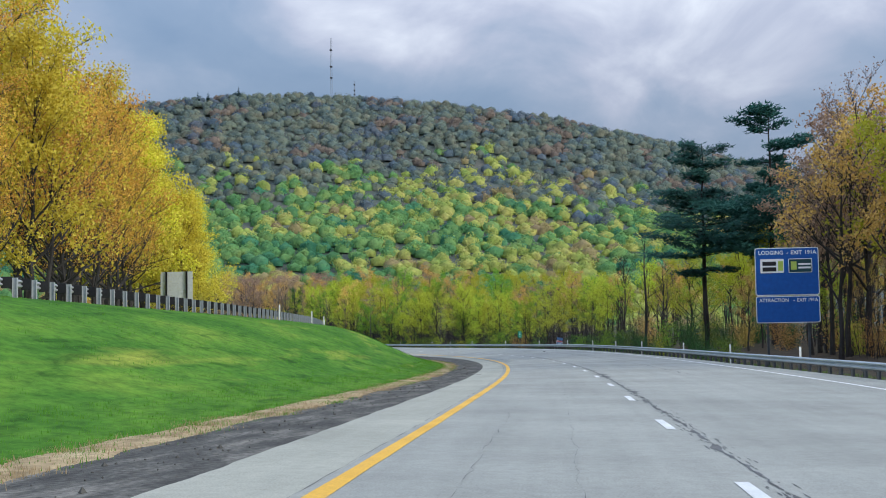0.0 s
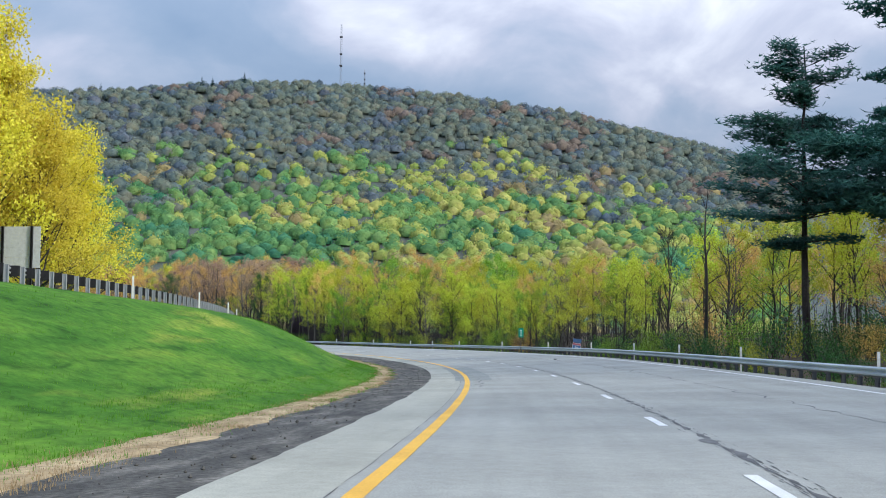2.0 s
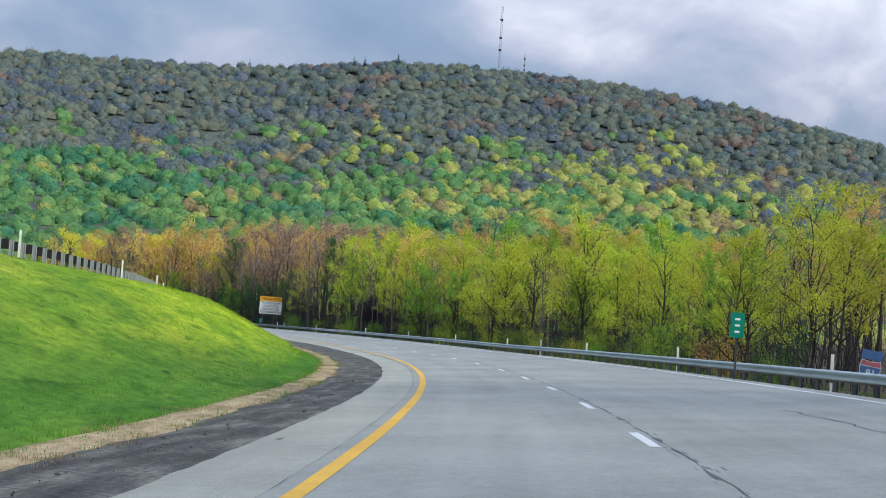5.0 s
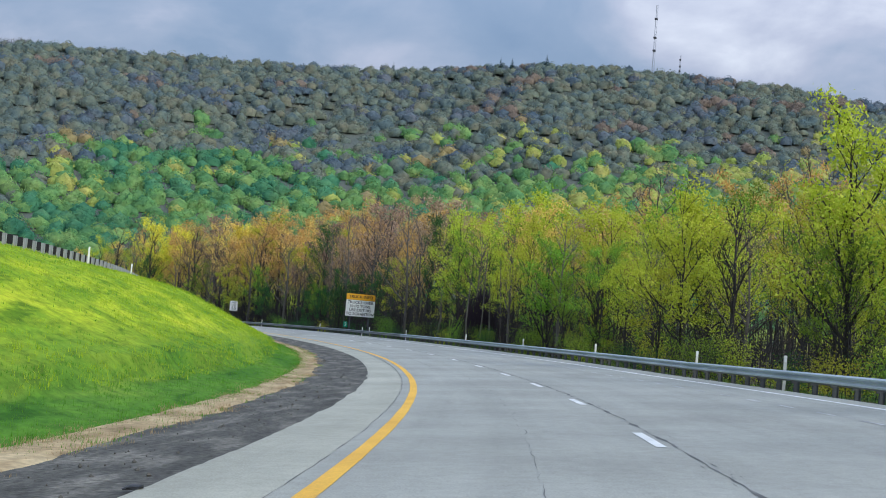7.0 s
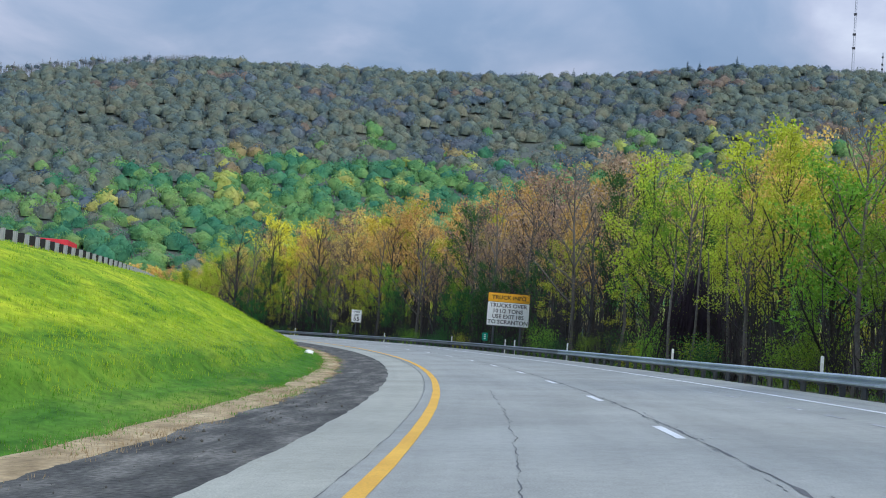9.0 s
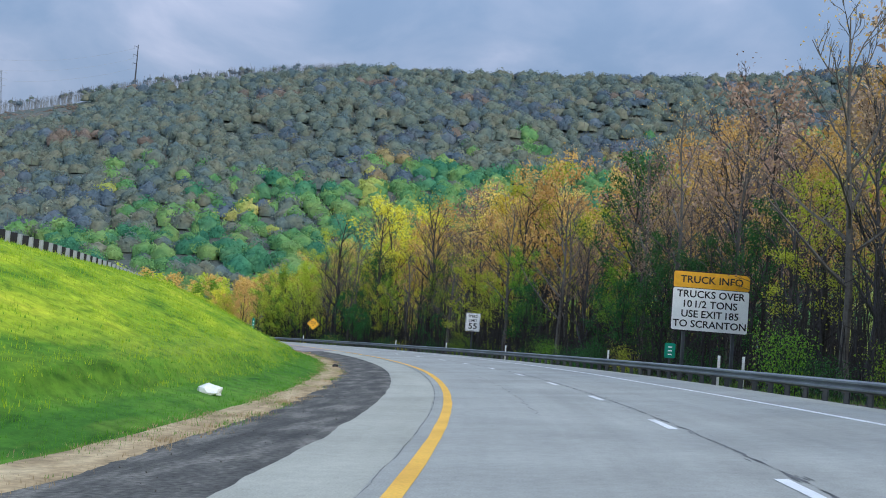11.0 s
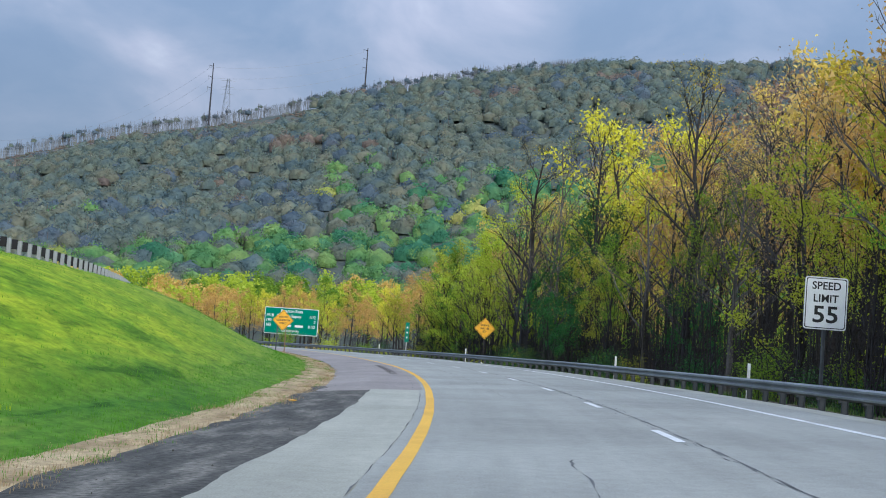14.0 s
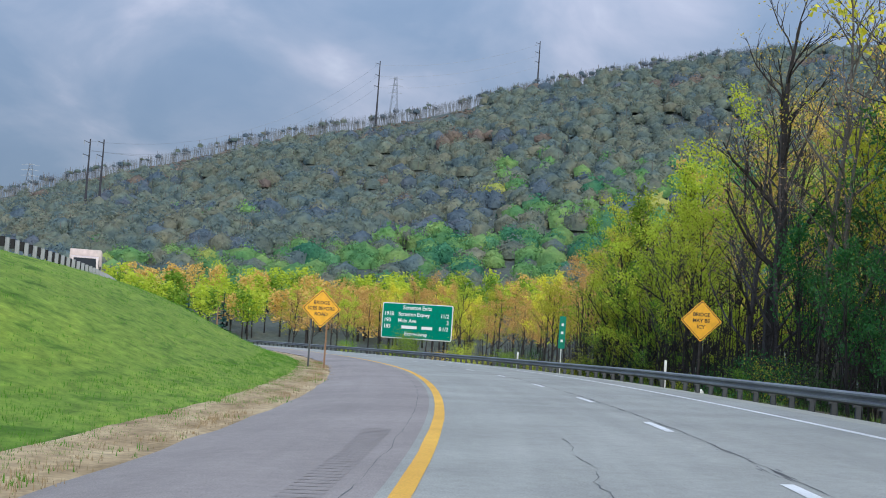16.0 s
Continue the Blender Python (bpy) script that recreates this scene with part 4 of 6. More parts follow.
def shield(w, h, cut):
    bm = bmesh.new()
    pts = [(-0.42, 1.0), (0.0, 0.93), (0.42, 1.0), (0.5, 0.72), (0.46, 0.38), (0.28, 0.14), (0.0, 0.0), (-0.28, 0.14), (-0.46, 0.38), (-0.5, 0.72)]
    if cut == "top":
        pts = [(-0.40, 0.97), (0.0, 0.90), (0.40, 0.97), (0.455, 0.74), (-0.455, 0.74)]
    elif cut == "low":
        pts = [(0.465, 0.70), (0.43, 0.39), (0.26, 0.17), (0.0, 0.04), (-0.26, 0.17), (-0.43, 0.39), (-0.465, 0.70)]
    vs = [bm.verts.new((px * w, 0, pz * h)) for px, pz in pts]
    f = bm.faces.new(vs)
    r = bmesh.ops.extrude_face_region(bm, geom=[f])
    bmesh.ops.translate(bm, vec=(0, 0.012, 0), verts=[v for v in r["geom"] if isinstance(v, bmesh.types.BMVert)])
    bmesh.ops.recalc_face_normals(bm, faces=bm.faces)
    bmesh.ops.translate(bm, vec=(0, 0 if cut == "" else -0.016, 1.25), verts=bm.verts)
    return bm


part("plate", shield(0.92, 0.92, ""), M_SIGNW, sh, "white shield plate")
part("header", shield(0.92, 0.92, "top"), M_SIGNR, sh, "red shield header")
part("face", shield(0.92, 0.92, "low"), M_SHB, sh, "blue shield face")
words("81", 0.42, sh, 0, 1.62, M_SIGNW, -0.024)
board("banner", panel(0.86, 0.38, 0.012, 2.19, 0, 0.03), M_SHB, sh, "small blue banner above the shield")
sign_post(sh, 0, 2.4, 0.08)

gb = sign_at("sign_back", "grey ribbed aluminium back of a large sign across the median", -45.3, 178.2, 3.6, -4)
for k in range(12):
    board("slat", panel(4.2, 0.292, 0.05, 3.7 + 0.298 * k), M_ALU, gb)
for x in (-1.3, 1.35):
    sign_post(gb, x, 7.3, 0.2, M_DARKSTEEL, -0.14)


# ---- vehicles on the opposite carriageway ----
def wheel(parent, x, y, r, w):
    """A tyre with a rim in it; the axle lies along x."""
    for nm, ri, ro, half, m_ in (("tyre", r * 0.58, r, w / 2, M_TYRE), ("rim", 0.06, r * 0.58, w * 0.36, M_ALU)):
        V, Fc, n = [], [], 20
        for k in range(n):
            a = 2 * math.pi * k / n
            for q, h in ((ri, -half), (ro - 0.03, -half), (ro, -half * 0.7), (ro, half * 0.7), (ro - 0.03, half), (ri, half)):
                V.append((x + h, y + q * math.cos(a), r + q * math.sin(a)))
        for k in range(n):
            for j in range(6):
                Fc.append((k * 6 + j, k * 6 + (j + 1) % 6, (k + 1) % n * 6 + (j + 1) % 6, (k + 1) % n * 6 + j))
        if nm == "tyre":
            ty = mesh_ob("tyre", V, Fc, m_, parent)
        else:
            mesh_ob("rim", V, Fc, m_, ty, "grey metal rim")


def box_truck(label, s, d, length, height, paint, box_paint):
    """A truck with a cab in front (towards -y) and a ribbed cargo box behind it."""
    e = tagged(new("truck"), label, "truck", "oncoming trucks")
    cab = length * 0.27
    bm = bmesh.new()
    prof = [(0.0, 0.55), (0.0, 1.25), (0.22, 1.45), (0.62, height * 0.80), (cab - 0.1, height * 0.84), (cab - 0.1, 0.55)]
    vs = [[bm.verts.new((x, y - length / 2, z)) for y, z in prof] for x in (-1.08, 1.08)]
    bm.faces.new(vs[0])
    bm.faces.new(vs[1][::-1])
    for k in range(6):
        bm.faces.new((vs[0][k], vs[1][k], vs[1][(k + 1) % 6], vs[0][(k + 1) % 6]))
    bmesh.ops.recalc_face_normals(bm, faces=bm.faces)
    bmesh.ops.bevel(bm, geom=list(bm.edges), offset=0.06, segments=2, profile=0.5, affect="EDGES")
    part("cab", bm, paint, e)
    bm = bmesh.new()
    a, b = Vector((0, 0.26 - length / 2, 1.55)), Vector((0, 0.60 - length / 2, height * 0.77))
    out = Vector((0, -0.03, 0.012))
    bm.faces.new([bm.verts.new(q) for q in (a + out + Vector((-0.95, 0, 0)), a + out + Vector((0.95, 0, 0)), b + out + Vector((0.85, 0, 0)), b + out + Vector((-0.85, 0, 0)))])
    part("windscreen", bm, M_GLASSD, e, "dark windscreen")
    for x in (-1.09, 1.09):
        bm = bmesh.new()
        box(bm, x - 0.01, 0.75 - length / 2, 1.5, x + 0.01, cab - 0.35 - length / 2, height * 0.74, 0.004)
        part("side_window", bm, M_GLASSD, e, "dark side window")
        bm = bmesh.new()
        box(bm, x * 1.12 - 0.06, 0.45 - length / 2, 1.5, x * 1.12 + 0.06, 0.53 - length / 2, 2.0, 0.02)
        part("mirror", bm, M_BLACK, e, "black wing mirror")
        bm = bmesh.new()
        box(bm, x * 0.78 - 0.16, -0.03 - length / 2, 0.75, x * 0.78 + 0.16, 0.02 - length / 2, 1.0, 0.015)
        part("headlight", bm, M_SIGNW, e, "pale headlight")
    bm = bmesh.new()
    box(bm, -1.22, cab - length / 2, 0.95, 1.22, length / 2, height, 0.03)
    part("cargo_box", bm, box_paint, e, "ribbed cargo box")
    for k in range(9):
        y = cab - length / 2 + (length - cab) * (k + 0.5) / 9
        for x in (-1.235, 1.235):
            bm = bmesh.new()
            box(bm, x - 0.015, y - 0.03, 1.0, x + 0.015, y + 0.03, height - 0.06)
            part("rib", bm, box_paint, e)
    bm = bmesh.new()
    box(bm, -0.95, 0.1 - length / 2, 0.45, 0.95, length / 2 - 0.1, 0.95)
    part("chassis", bm, M_BLACK, e, "dark chassis")
    for y in (0.9 - length / 2, length / 2 - 1.6):
        for x in (-1.0, 1.0):
            wheel(e, x, y, 0.46, 0.28)
    x, y = flat(s, d)
    e.matrix_world = pose(x, y, rise(s) + left_ground(s, d) + 0.06, 0, 0, math.degrees(heading(s)))


box_truck("red truck on the opposite carriageway behind the median rail", 364, -23.4, 7.0, 2.5, M_REDCAB, M_REDCAB)
box_truck("white box truck on the opposite carriageway behind the median rail", 580, -19.3, 9.0, 3.4, M_VANW, M_VANW)


# ---- trees ----
def grow(rng, H, spread, limbs, subs, twigs, low=0.3, up=(35, 62), twist=0.06, r0=None):
    """Tubes of a tree's trunk and limbs, and the places where its leaves sit."""
    g = Geo()
    tips = []
    r0 = r0 or H * 0.0135
    n = 7
    pts = [Vector((0, 0, -0.4))]
    lean = Vector((rng.uniform(-1, 1), rng.uniform(-1, 1), 0)) * H * 0.03
    for i in range(1, n + 1):
        t = i / n
        pts.append(Vector((lean.x * t + rng.uniform(-1, 1) * H * twist * 0.18, lean.y * t + rng.uniform(-1, 1) * H * twist * 0.18, H * 0.93 * t)))
    rad = [r0 * (1.25 if i == 0 else 1) * (1 - 0.88 * i / n) for i in range(n + 1)]
    g.add(*tube(pts, rad, 6))

    def at(t):
        q = t * n
        i = min(n - 1, int(q))
        return pts[i].lerp(pts[i + 1], q - i), rad[i] + (rad[i + 1] - rad[i]) * (q - i)

    for k in range(limbs):
        t = low + (0.97 - low) * ((k + rng.random()) / limbs)
        p, r = at(t)
        az = k * 2.4 + rng.uniform(-0.5, 0.5)
        el = radians(rng.uniform(*up)) + 0.25 * (t - 0.5)
        L = spread * (1.05 - 0.55 * ((t - low) / (1 - low))) * rng.uniform(0.75, 1.15)
        d = Vector((math.cos(az) * math.cos(el), math.sin(az) * math.cos(el), math.sin(el)))
        lp = [p.copy()]
        m = 4
        for j in range(m):
            d = (d + Vector((rng.uniform(-1, 1), rng.uniform(-1, 1), rng.uniform(-0.35, 0.75))) * 0.22).normalized()
            lp.append(lp[-1] + d * L / m)
        lr = [r * 0.55 * (1 - 0.85 * j / m) + 0.012 for j in range(m + 1)]
        g.add(*tube(lp, lr, 4))
        tips.append((lp[-1], 1.0))
        for q in range(subs):
            u = 0.3 + 0.65 * (q + rng.random()) / subs
            i = min(m - 1, int(u * m))
            sp = lp[i].lerp(lp[i + 1], u * m - i)
            sd = (d + Vector((rng.uniform(-1, 1), rng.uniform(-1, 1), rng.uniform(-0.4, 0.9))) * 0.9).normalized()
            sl_ = L * rng.uniform(0.28, 0.5)
            s1 = sp + sd * sl_ * 0.5
            sd2 = (sd + Vector((rng.uniform(-1, 1), rng.uniform(-1, 1), rng.uniform(-0.1, 0.8))) * 0.4).normalized()
            s2 = s1 + sd2 * sl_ * 0.5
            g.add(*tube([sp, s1, s2], [lr[i] * 0.5 + 0.008, 0.022, 0.01], 3))
            tips.append((s2, 1.0))
            tips.append((s1, 0.6))
            for w in range(twigs):
                tp = s1.lerp(s2, rng.uniform(0, 1))
                td = (sd2 + Vector((rng.uniform(-1, 1), rng.uniform(-1, 1), rng.uniform(-0.5, 1))) * 0.8).normalized()
                te = tp + td * sl_ * rng.uniform(0.25, 0.5)
                g.add(*tube([tp, te], [0.014, 0.006], 3))
                tips.append((te, 1.0))
    return g, tips


def leaves(rng, tips, per, size, sigma):
    """Small pointed blades scattered about the twigs' ends."""
    V, Fc = [], []
    for p, w in tips:
        for _ in range(max(1, int(per * w * rng.uniform(0.5, 1.4)))):
            c = p + Vector((rng.gauss(0, sigma), rng.gauss(0, sigma), rng.gauss(0, sigma * 0.8)))
            a = Vector((rng.uniform(-1, 1), rng.uniform(-1, 1), rng.uniform(-1, 1))).normalized()
            b = a.orthogonal().normalized()
            b.rotate(Matrix.Rotation(rng.uniform(0, 6.28), 3, a))
            sz = size * rng.uniform(0.6, 1.3)
            o = len(V)
            V.extend((c - a * sz * 0.6 + b * sz * 0.42, c - a * sz * 0.5 - b * sz * 0.42, c + a * sz * 0.7))
            Fc.append((o, o + 1, o + 2))
    return V, Fc


def make_tree(seed, leaf, H, spread, limbs=13, subs=4, twigs=3, per=9, size=0.26, sigma=0.45, bark=None, name="tree", label="", low=0.3, up=(35, 62), cat="tree", r0=None):
    rng = random.Random(seed)
    e = tagged(new(name), label, cat, "roadside trees")
    g, tips = grow(rng, H, spread, limbs, subs, twigs, low, up, r0=r0)
    mesh_ob("trunk", g.v, g.f, bark or M_BARK, e, "bare trunk and limbs")
    if per:
        V, Fc = leaves(rng, tips, per, size, sigma)
        mesh_ob("crown", V, Fc, LEAF[leaf], e, "loose spring foliage")
    return e


def make_pine(seed, H, spread):
    """A white pine: tiers of long level boughs with tufts of needles, gaps between."""
    rng = random.Random(seed)
    e = tagged(new("pine_tree"), "tall dark blue-green white pine with level boughs", "pine tree")
    g = Geo()
    pts = [Vector((rng.uniform(-0.15, 0.15), rng.uniform(-0.15, 0.15), H * i / 8 - (0.4 if i == 0 else 0))) for i in range(9)]
    g.add(*tube(pts, [0.34 * (1 - 0.93 * i / 8) + 0.02 for i in range(9)], 7))
    V, Fc = [], []
    z = H * 0.40
    while z < H * 0.985:
        t = (z / H - 0.40) / 0.6
        L0 = spread * (1 - t) ** 0.5 * (0.72 + 0.28 * math.sin(10 * t + seed)) + 0.8
        side = rng.uniform(0, 6.28)
        for k in range(5):
            az = side + rng.gauss(0, 1.5)
            L = L0 * rng.uniform(0.35, 1.25)
            d = Vector((math.cos(az), math.sin(az), rng.uniform(-0.05, 0.36)))
            b = [Vector((0, 0, z + rng.uniform(-0.5, 0.5)))]
            for j in range(4):
                d = (d + Vector((rng.uniform(-1, 1), rng.uniform(-1, 1), rng.uniform(-0.3, 0.55))) * 0.16).normalized()
                b.append(b[-1] + d * L / 4)
            g.add(*tube(b, [0.08 * (1 - t * 0.7), 0.055, 0.035, 0.02, 0.01], 3))
            # side sprays widen each bough into a ragged plate
            for j in range(int(14 + L * 26)):
                u = rng.uniform(0.12, 1.0) ** 0.6 * 3.999
                i = int(u)
                wide = 0.20 + 0.13 * L * (1 - abs(u / 4 - 0.62))
                p = b[i].lerp(b[i + 1], u - i) + Vector((rng.gauss(0, wide), rng.gauss(0, wide), rng.gauss(0.12, 0.17)))
                for q in range(5):
                    a = Vector((rng.uniform(-1, 1), rng.uniform(-1, 1), rng.uniform(-0.25, 0.8))).normalized()
                    w = a.orthogonal().normalized() * 0.065
                    ln = rng.uniform(0.3, 0.6)
                    o = len(V)
                    V.extend((p - w, p + w, p + a * ln))
                    Fc.append((o, o + 1, o + 2))
        z += H * 0.043 * rng.uniform(0.35, 1.75)
    mesh_ob("trunk", g.v, g.f, M_BARK, e, "dark straight trunk and boughs")
    mesh_ob("needles", V, Fc, LEAF["pine"], e, "tufts of long needles")
    return e


def make_bush(seed, leaf, name="bush", label=""):
    rng = random.Random(seed)
    e = tagged(new(name), label, "bush", "undergrowth")
    g = Geo()
    tips = []
    for k in range(11):
        az = rng.uniform(0, 6.28)
        p = Vector((rng.gauss(0, 0.4), rng.gauss(0, 0.4), -0.2))
        d = Vector((math.cos(az) * 0.5, math.sin(az) * 0.5, 1)).normalized()
        pts = [p]
        for j in range(4):
            d = (d + Vector((rng.uniform(-1, 1), rng.uniform(-1, 1), 0.2)) * 0.25).normalized()
            pts.append(pts[-1] + d * rng.uniform(0.5, 0.95))
            tips.append((pts[-1], 1.0))
        g.add(*tube(pts, [0.03, 0.024, 0.018, 0.012, 0.006], 3))
        for j in range(3):
            a = pts[rng.randint(1, 3)]
            b = a + Vector((rng.uniform(-1, 1), rng.uniform(-1, 1), rng.uniform(0, 1))) * 0.8
            g.add(*tube([a, b], [0.012, 0.005], 3))
            tips.append((b, 1.0))
    mesh_ob("stem", g.v, g.f, M_BARK, e, "thin stems")
    V, Fc = leaves(rng, tips, 30, 0.085, 0.3)
    mesh_ob("crown", V, Fc, LEAF[leaf], e, "loose foliage")
    return e


def used(protos):
    """Keeps the first of each kind as a pattern, to be placed once and then copied."""
    return {k: [v, False] for k, v in protos.items()}


LB = {
    "green": "roadside tree with fresh green leaves", "yellowgreen": "roadside tree with thin yellow-green spring leaves", "gold": "broad tree with dense golden yellow foliage",
    "tan": "roadside tree with tan orange buds", "russet": "budding tree with russet twigs", "rose": "budding tree with pinkish brown young leaves", "deep": "dense tree with deep green leaves", "bare": "bare grey tree with fine branches"}
PROTO = {}
k = 0
for leaf, n in (("green", 2), ("yellowgreen", 3), ("tan", 2), ("russet", 1), ("rose", 1), ("deep", 1)):
    for i in range(n):
        k += 1
        PROTO[leaf, i] = make_tree(100 + k, leaf, 16, 4.9 + 0.5 * (k % 2), limbs=16, subs=4, twigs=2, per=20 if leaf in ("tan", "russet", "rose") else 23, size=0.13 if leaf in ("tan", "russet", "rose") else 0.15, sigma=0.30, bark=M_BARK, label=LB[leaf], low=(0.13 if leaf in ("yellowgreen", "green", "deep") else 0.26) + 0.05 * (k % 3), name="tree")
PROTO["gold", 0] = make_tree(151, "gold", 17, 6.4, limbs=24, subs=5, twigs=3, per=26, size=0.21, sigma=0.48, label=LB["gold"], low=0.05, up=(18, 60))
PROTO["amber", 0] = make_tree(152, "amber", 17, 6.2, limbs=22, subs=5, twigs=4, per=10, size=0.15, sigma=0.45, label="broad tree with orange-gold spring foliage", low=0.08, up=(20, 60))
PROTO["bare", 0] = make_tree(201, "russet", 17, 5.6, limbs=18, subs=6, twigs=6, per=1.2, size=0.12, label=LB["bare"], name="bare_tree", low=0.2, bark=M_BARKT)
PROTO["bare", 1] = make_tree(202, "tan", 18, 4.8, limbs=14, subs=5, twigs=4, per=2.2, size=0.10, label="nearly bare tall tree with few opening leaves", name="bare_tree", low=0.3, bark=M_BARKP)
for leaf in ("green", "yellowgreen", "tan", "deep", "gold", "russet"):
    PROTO["lite_" + leaf, 0] = make_tree(300 + len(leaf), leaf, 16, 5.4, limbs=11, subs=3, twigs=2, per=22, size=0.21, sigma=0.40, label=LB[leaf] + " deeper in the wood", name="tree", low=0.26)
PROTO = used(PROTO)
BUSH = used({"green": make_bush(1, "green", label="bright green bush at the wood's edge"), "deep": make_bush(2, "deep", label="dark green bush at the wood's edge"),
             "tan": make_bush(3, "tan", label="tan budding shrub at the wood's edge"), "yellowgreen": make_bush(4, "yellowgreen", label="yellow-green shrub at the wood's edge")})


def plant(table, key, x, y, z, rng, sc=1.0, tall=1.0):
    e, was = table[key]
    m = pose(x, y, z, rng.uniform(-2, 2), rng.uniform(-2, 2), rng.uniform(0, 360))
    if was:
        ob = copy_thing(e, m)
    else:
        ob = e
        table[key][1] = True
        ob.matrix_basis = m
    ob.scale = (sc, sc, sc * tall)
    return ob


def right_z(s, d):
    return rise(s) + right_ground(s, d)


def wood_top(s):
    """How high the wood stands along the road."""
    return float(np.interp(s, [60, 140, 153, 180, 200, 260, 290, 330, 380, 420, 450, 500, 535, 560, 600, 720],
                           [21, 21, 13, 13, 10.5, 10.5, 12.5, 15, 17, 18.5, 19, 20.5, 20, 15, 11, 10]))


rng = random.Random(5)


def mix(s, rng, front=False):
    """Which kind of tree stands where along the road."""
    if s < 150:
        w = {"russet": 4, "tan": 1.2, "bare": 3.5, "yellowgreen": 1.5}
    elif s < 330:
        w = {"yellowgreen": 7, "green": 3, "bare": 2.6, "tan": 0.8}
    elif s < 400:
        w = {"bare": 2.5, "yellowgreen": 3, "green": 2, "deep": 1.5} if front else {"yellowgreen": 3, "tan": 1.5, "russet": 1.2, "green": 1}
    elif s < 445:
        w = {"bare": 5, "deep": 0.7, "green": 0.6, "yellowgreen": 0.6, "russet": 1.8} if front else {"russet": 3, "tan": 1.5, "bare": 3.5, "yellowgreen": 0.8}
    elif s < 475:
        w = {"bare": 4, "deep": 0.5, "green": 0.8, "yellowgreen": 1.4, "russet": 1} if front else {"russet": 1, "tan": 5, "bare": 1, "yellowgreen": 1.5}
    elif s < 530:
        w = {"bare": 5, "green": 2.2, "yellowgreen": 1.0, "deep": 1.5} if front else {"tan": 4, "yellowgreen": 2.2, "gold": 1.5, "bare": 1.6}
    elif s < 565:
        w = {"green": 4, "yellowgreen": 4.5, "bare": 1} if front else {"yellowgreen": 4, "gold": 1.5, "tan": 2, "green": 1.5}
    else:
        w = {"gold": 1.2, "yellowgreen": 3.5, "tan": 3}
    ks = list(w)
    return rng.choices(ks, [w[q] for q in ks])[0]


def n_of(kind):
    return {"green": 2, "yellowgreen": 3, "gold": 1, "tan": 2, "russet": 1, "deep": 1, "bare": 2}[kind]


def clear(s, d):
    """Kept open: before the blue sign, and before the pines and the bare tree."""
    return (s < 113 and d < 31) or (s < 162 and d < 6 + 0.175 * s) or (162 <= s < 186 and d < 33) or abs(s - 204) < 5 and d < 31 or s > 562 and d < 25


s = 70.0
while s < 690:
    d = rail_off(s) + rng.uniform(7.0, 10.5)
    if not clear(s, d):
        kind = mix(s, rng, True)
        x, y = flat(s, d)
        h = wood_top(s) * (rng.uniform(0.45, 0.78) if 430 < s < 550 else rng.uniform(0.55, 0.92)) / 16
        plant(PROTO, (kind, rng.randrange(n_of(kind))), x, y, right_z(s, d) - 0.2, rng, max(0.55, h), h / max(0.55, h) * rng.uniform(0.98, 1.08))
    s += rng.uniform(3.9, 6.6)
s = 68.0
while s < 690:
    d = rail_off(s) + rng.uniform(12.5, 18)
    if not clear(s, d):
        kind = mix(s, rng)
        x, y = flat(s, d)
        h = wood_top(s) * rng.uniform(0.8, 1.1) / 16
        key = (kind, 0) if kind == "bare" or kind != "gold" and rng.random() < 0.3 else ("lite_" + kind, 0)
        plant(PROTO, key, x, y, right_z(s, d) - 0.2, rng, max(0.6, h), h / max(0.6, h))
    s += rng.uniform(3.8, 6.2)

# the wood behind, joined
deep_wood = {}
for da, db, step, last in ((20, 28, 5.2, 700), (30, 42, 6.5, 700), (44, 58, 6.5, 690), (60, 76, 6.0, 260), (80, 100, 7.0, 260)):
    s = 60.0
    while s < last:
        d = rail_off(s) + rng.uniform(da, db)
        kind = mix(s, rng)
        kind = ("tan" if s < 445 and rng.random() < 0.6 else "russet") if kind == "bare" else kind
        if not clear(s, d):
            x, y = flat(s, d)
            h = wood_top(s) * rng.uniform(0.85, 1.12) / 16
            m = pose(x, y, right_z(s, d) - 0.2, 0, 0, rng.uniform(0, 360)) @ Matrix.Diagonal((max(h, 0.65), max(h, 0.65), h, 1))
            deep_wood.setdefault(kind, []).append(np.array(m))
        s += rng.uniform(step * 0.7, step * 1.3)


def joined(name, me, mats, material, label):
    """One mesh out of many placed copies of a mesh."""
    n = len(me.vertices)
    V = np.empty(n * 3, dtype=np.float32)
    me.vertices.foreach_get("co", V)
    V = np.concatenate([V.reshape(-1, 3), np.ones((n, 1), dtype=np.float32)], 1)
    lv = np.empty(len(me.loops), dtype=np.int32)
    me.loops.foreach_get("vertex_index", lv)
    ls = np.empty(len(me.polygons), dtype=np.int32)
    me.polygons.foreach_get("loop_start", ls)
    out = bpy.data.meshes.new(name)
    k = len(mats)
    out.vertices.add(n * k)
    out.vertices.foreach_set("co", np.concatenate([(V @ m.T.astype(np.float32))[:, :3] for m in mats]).ravel())
    out.loops.add(len(lv) * k)
    out.loops.foreach_set("vertex_index", np.concatenate([lv + n * i for i in range(k)]))
    out.polygons.add(len(ls) * k)
    out.polygons.foreach_set("loop_start", np.concatenate([ls + len(lv) * i for i in range(k)]))
    out.update(calc_edges=True)
    out.materials.append(material)
    return tagged(new(name, out), label, "woods", kind="stuff")


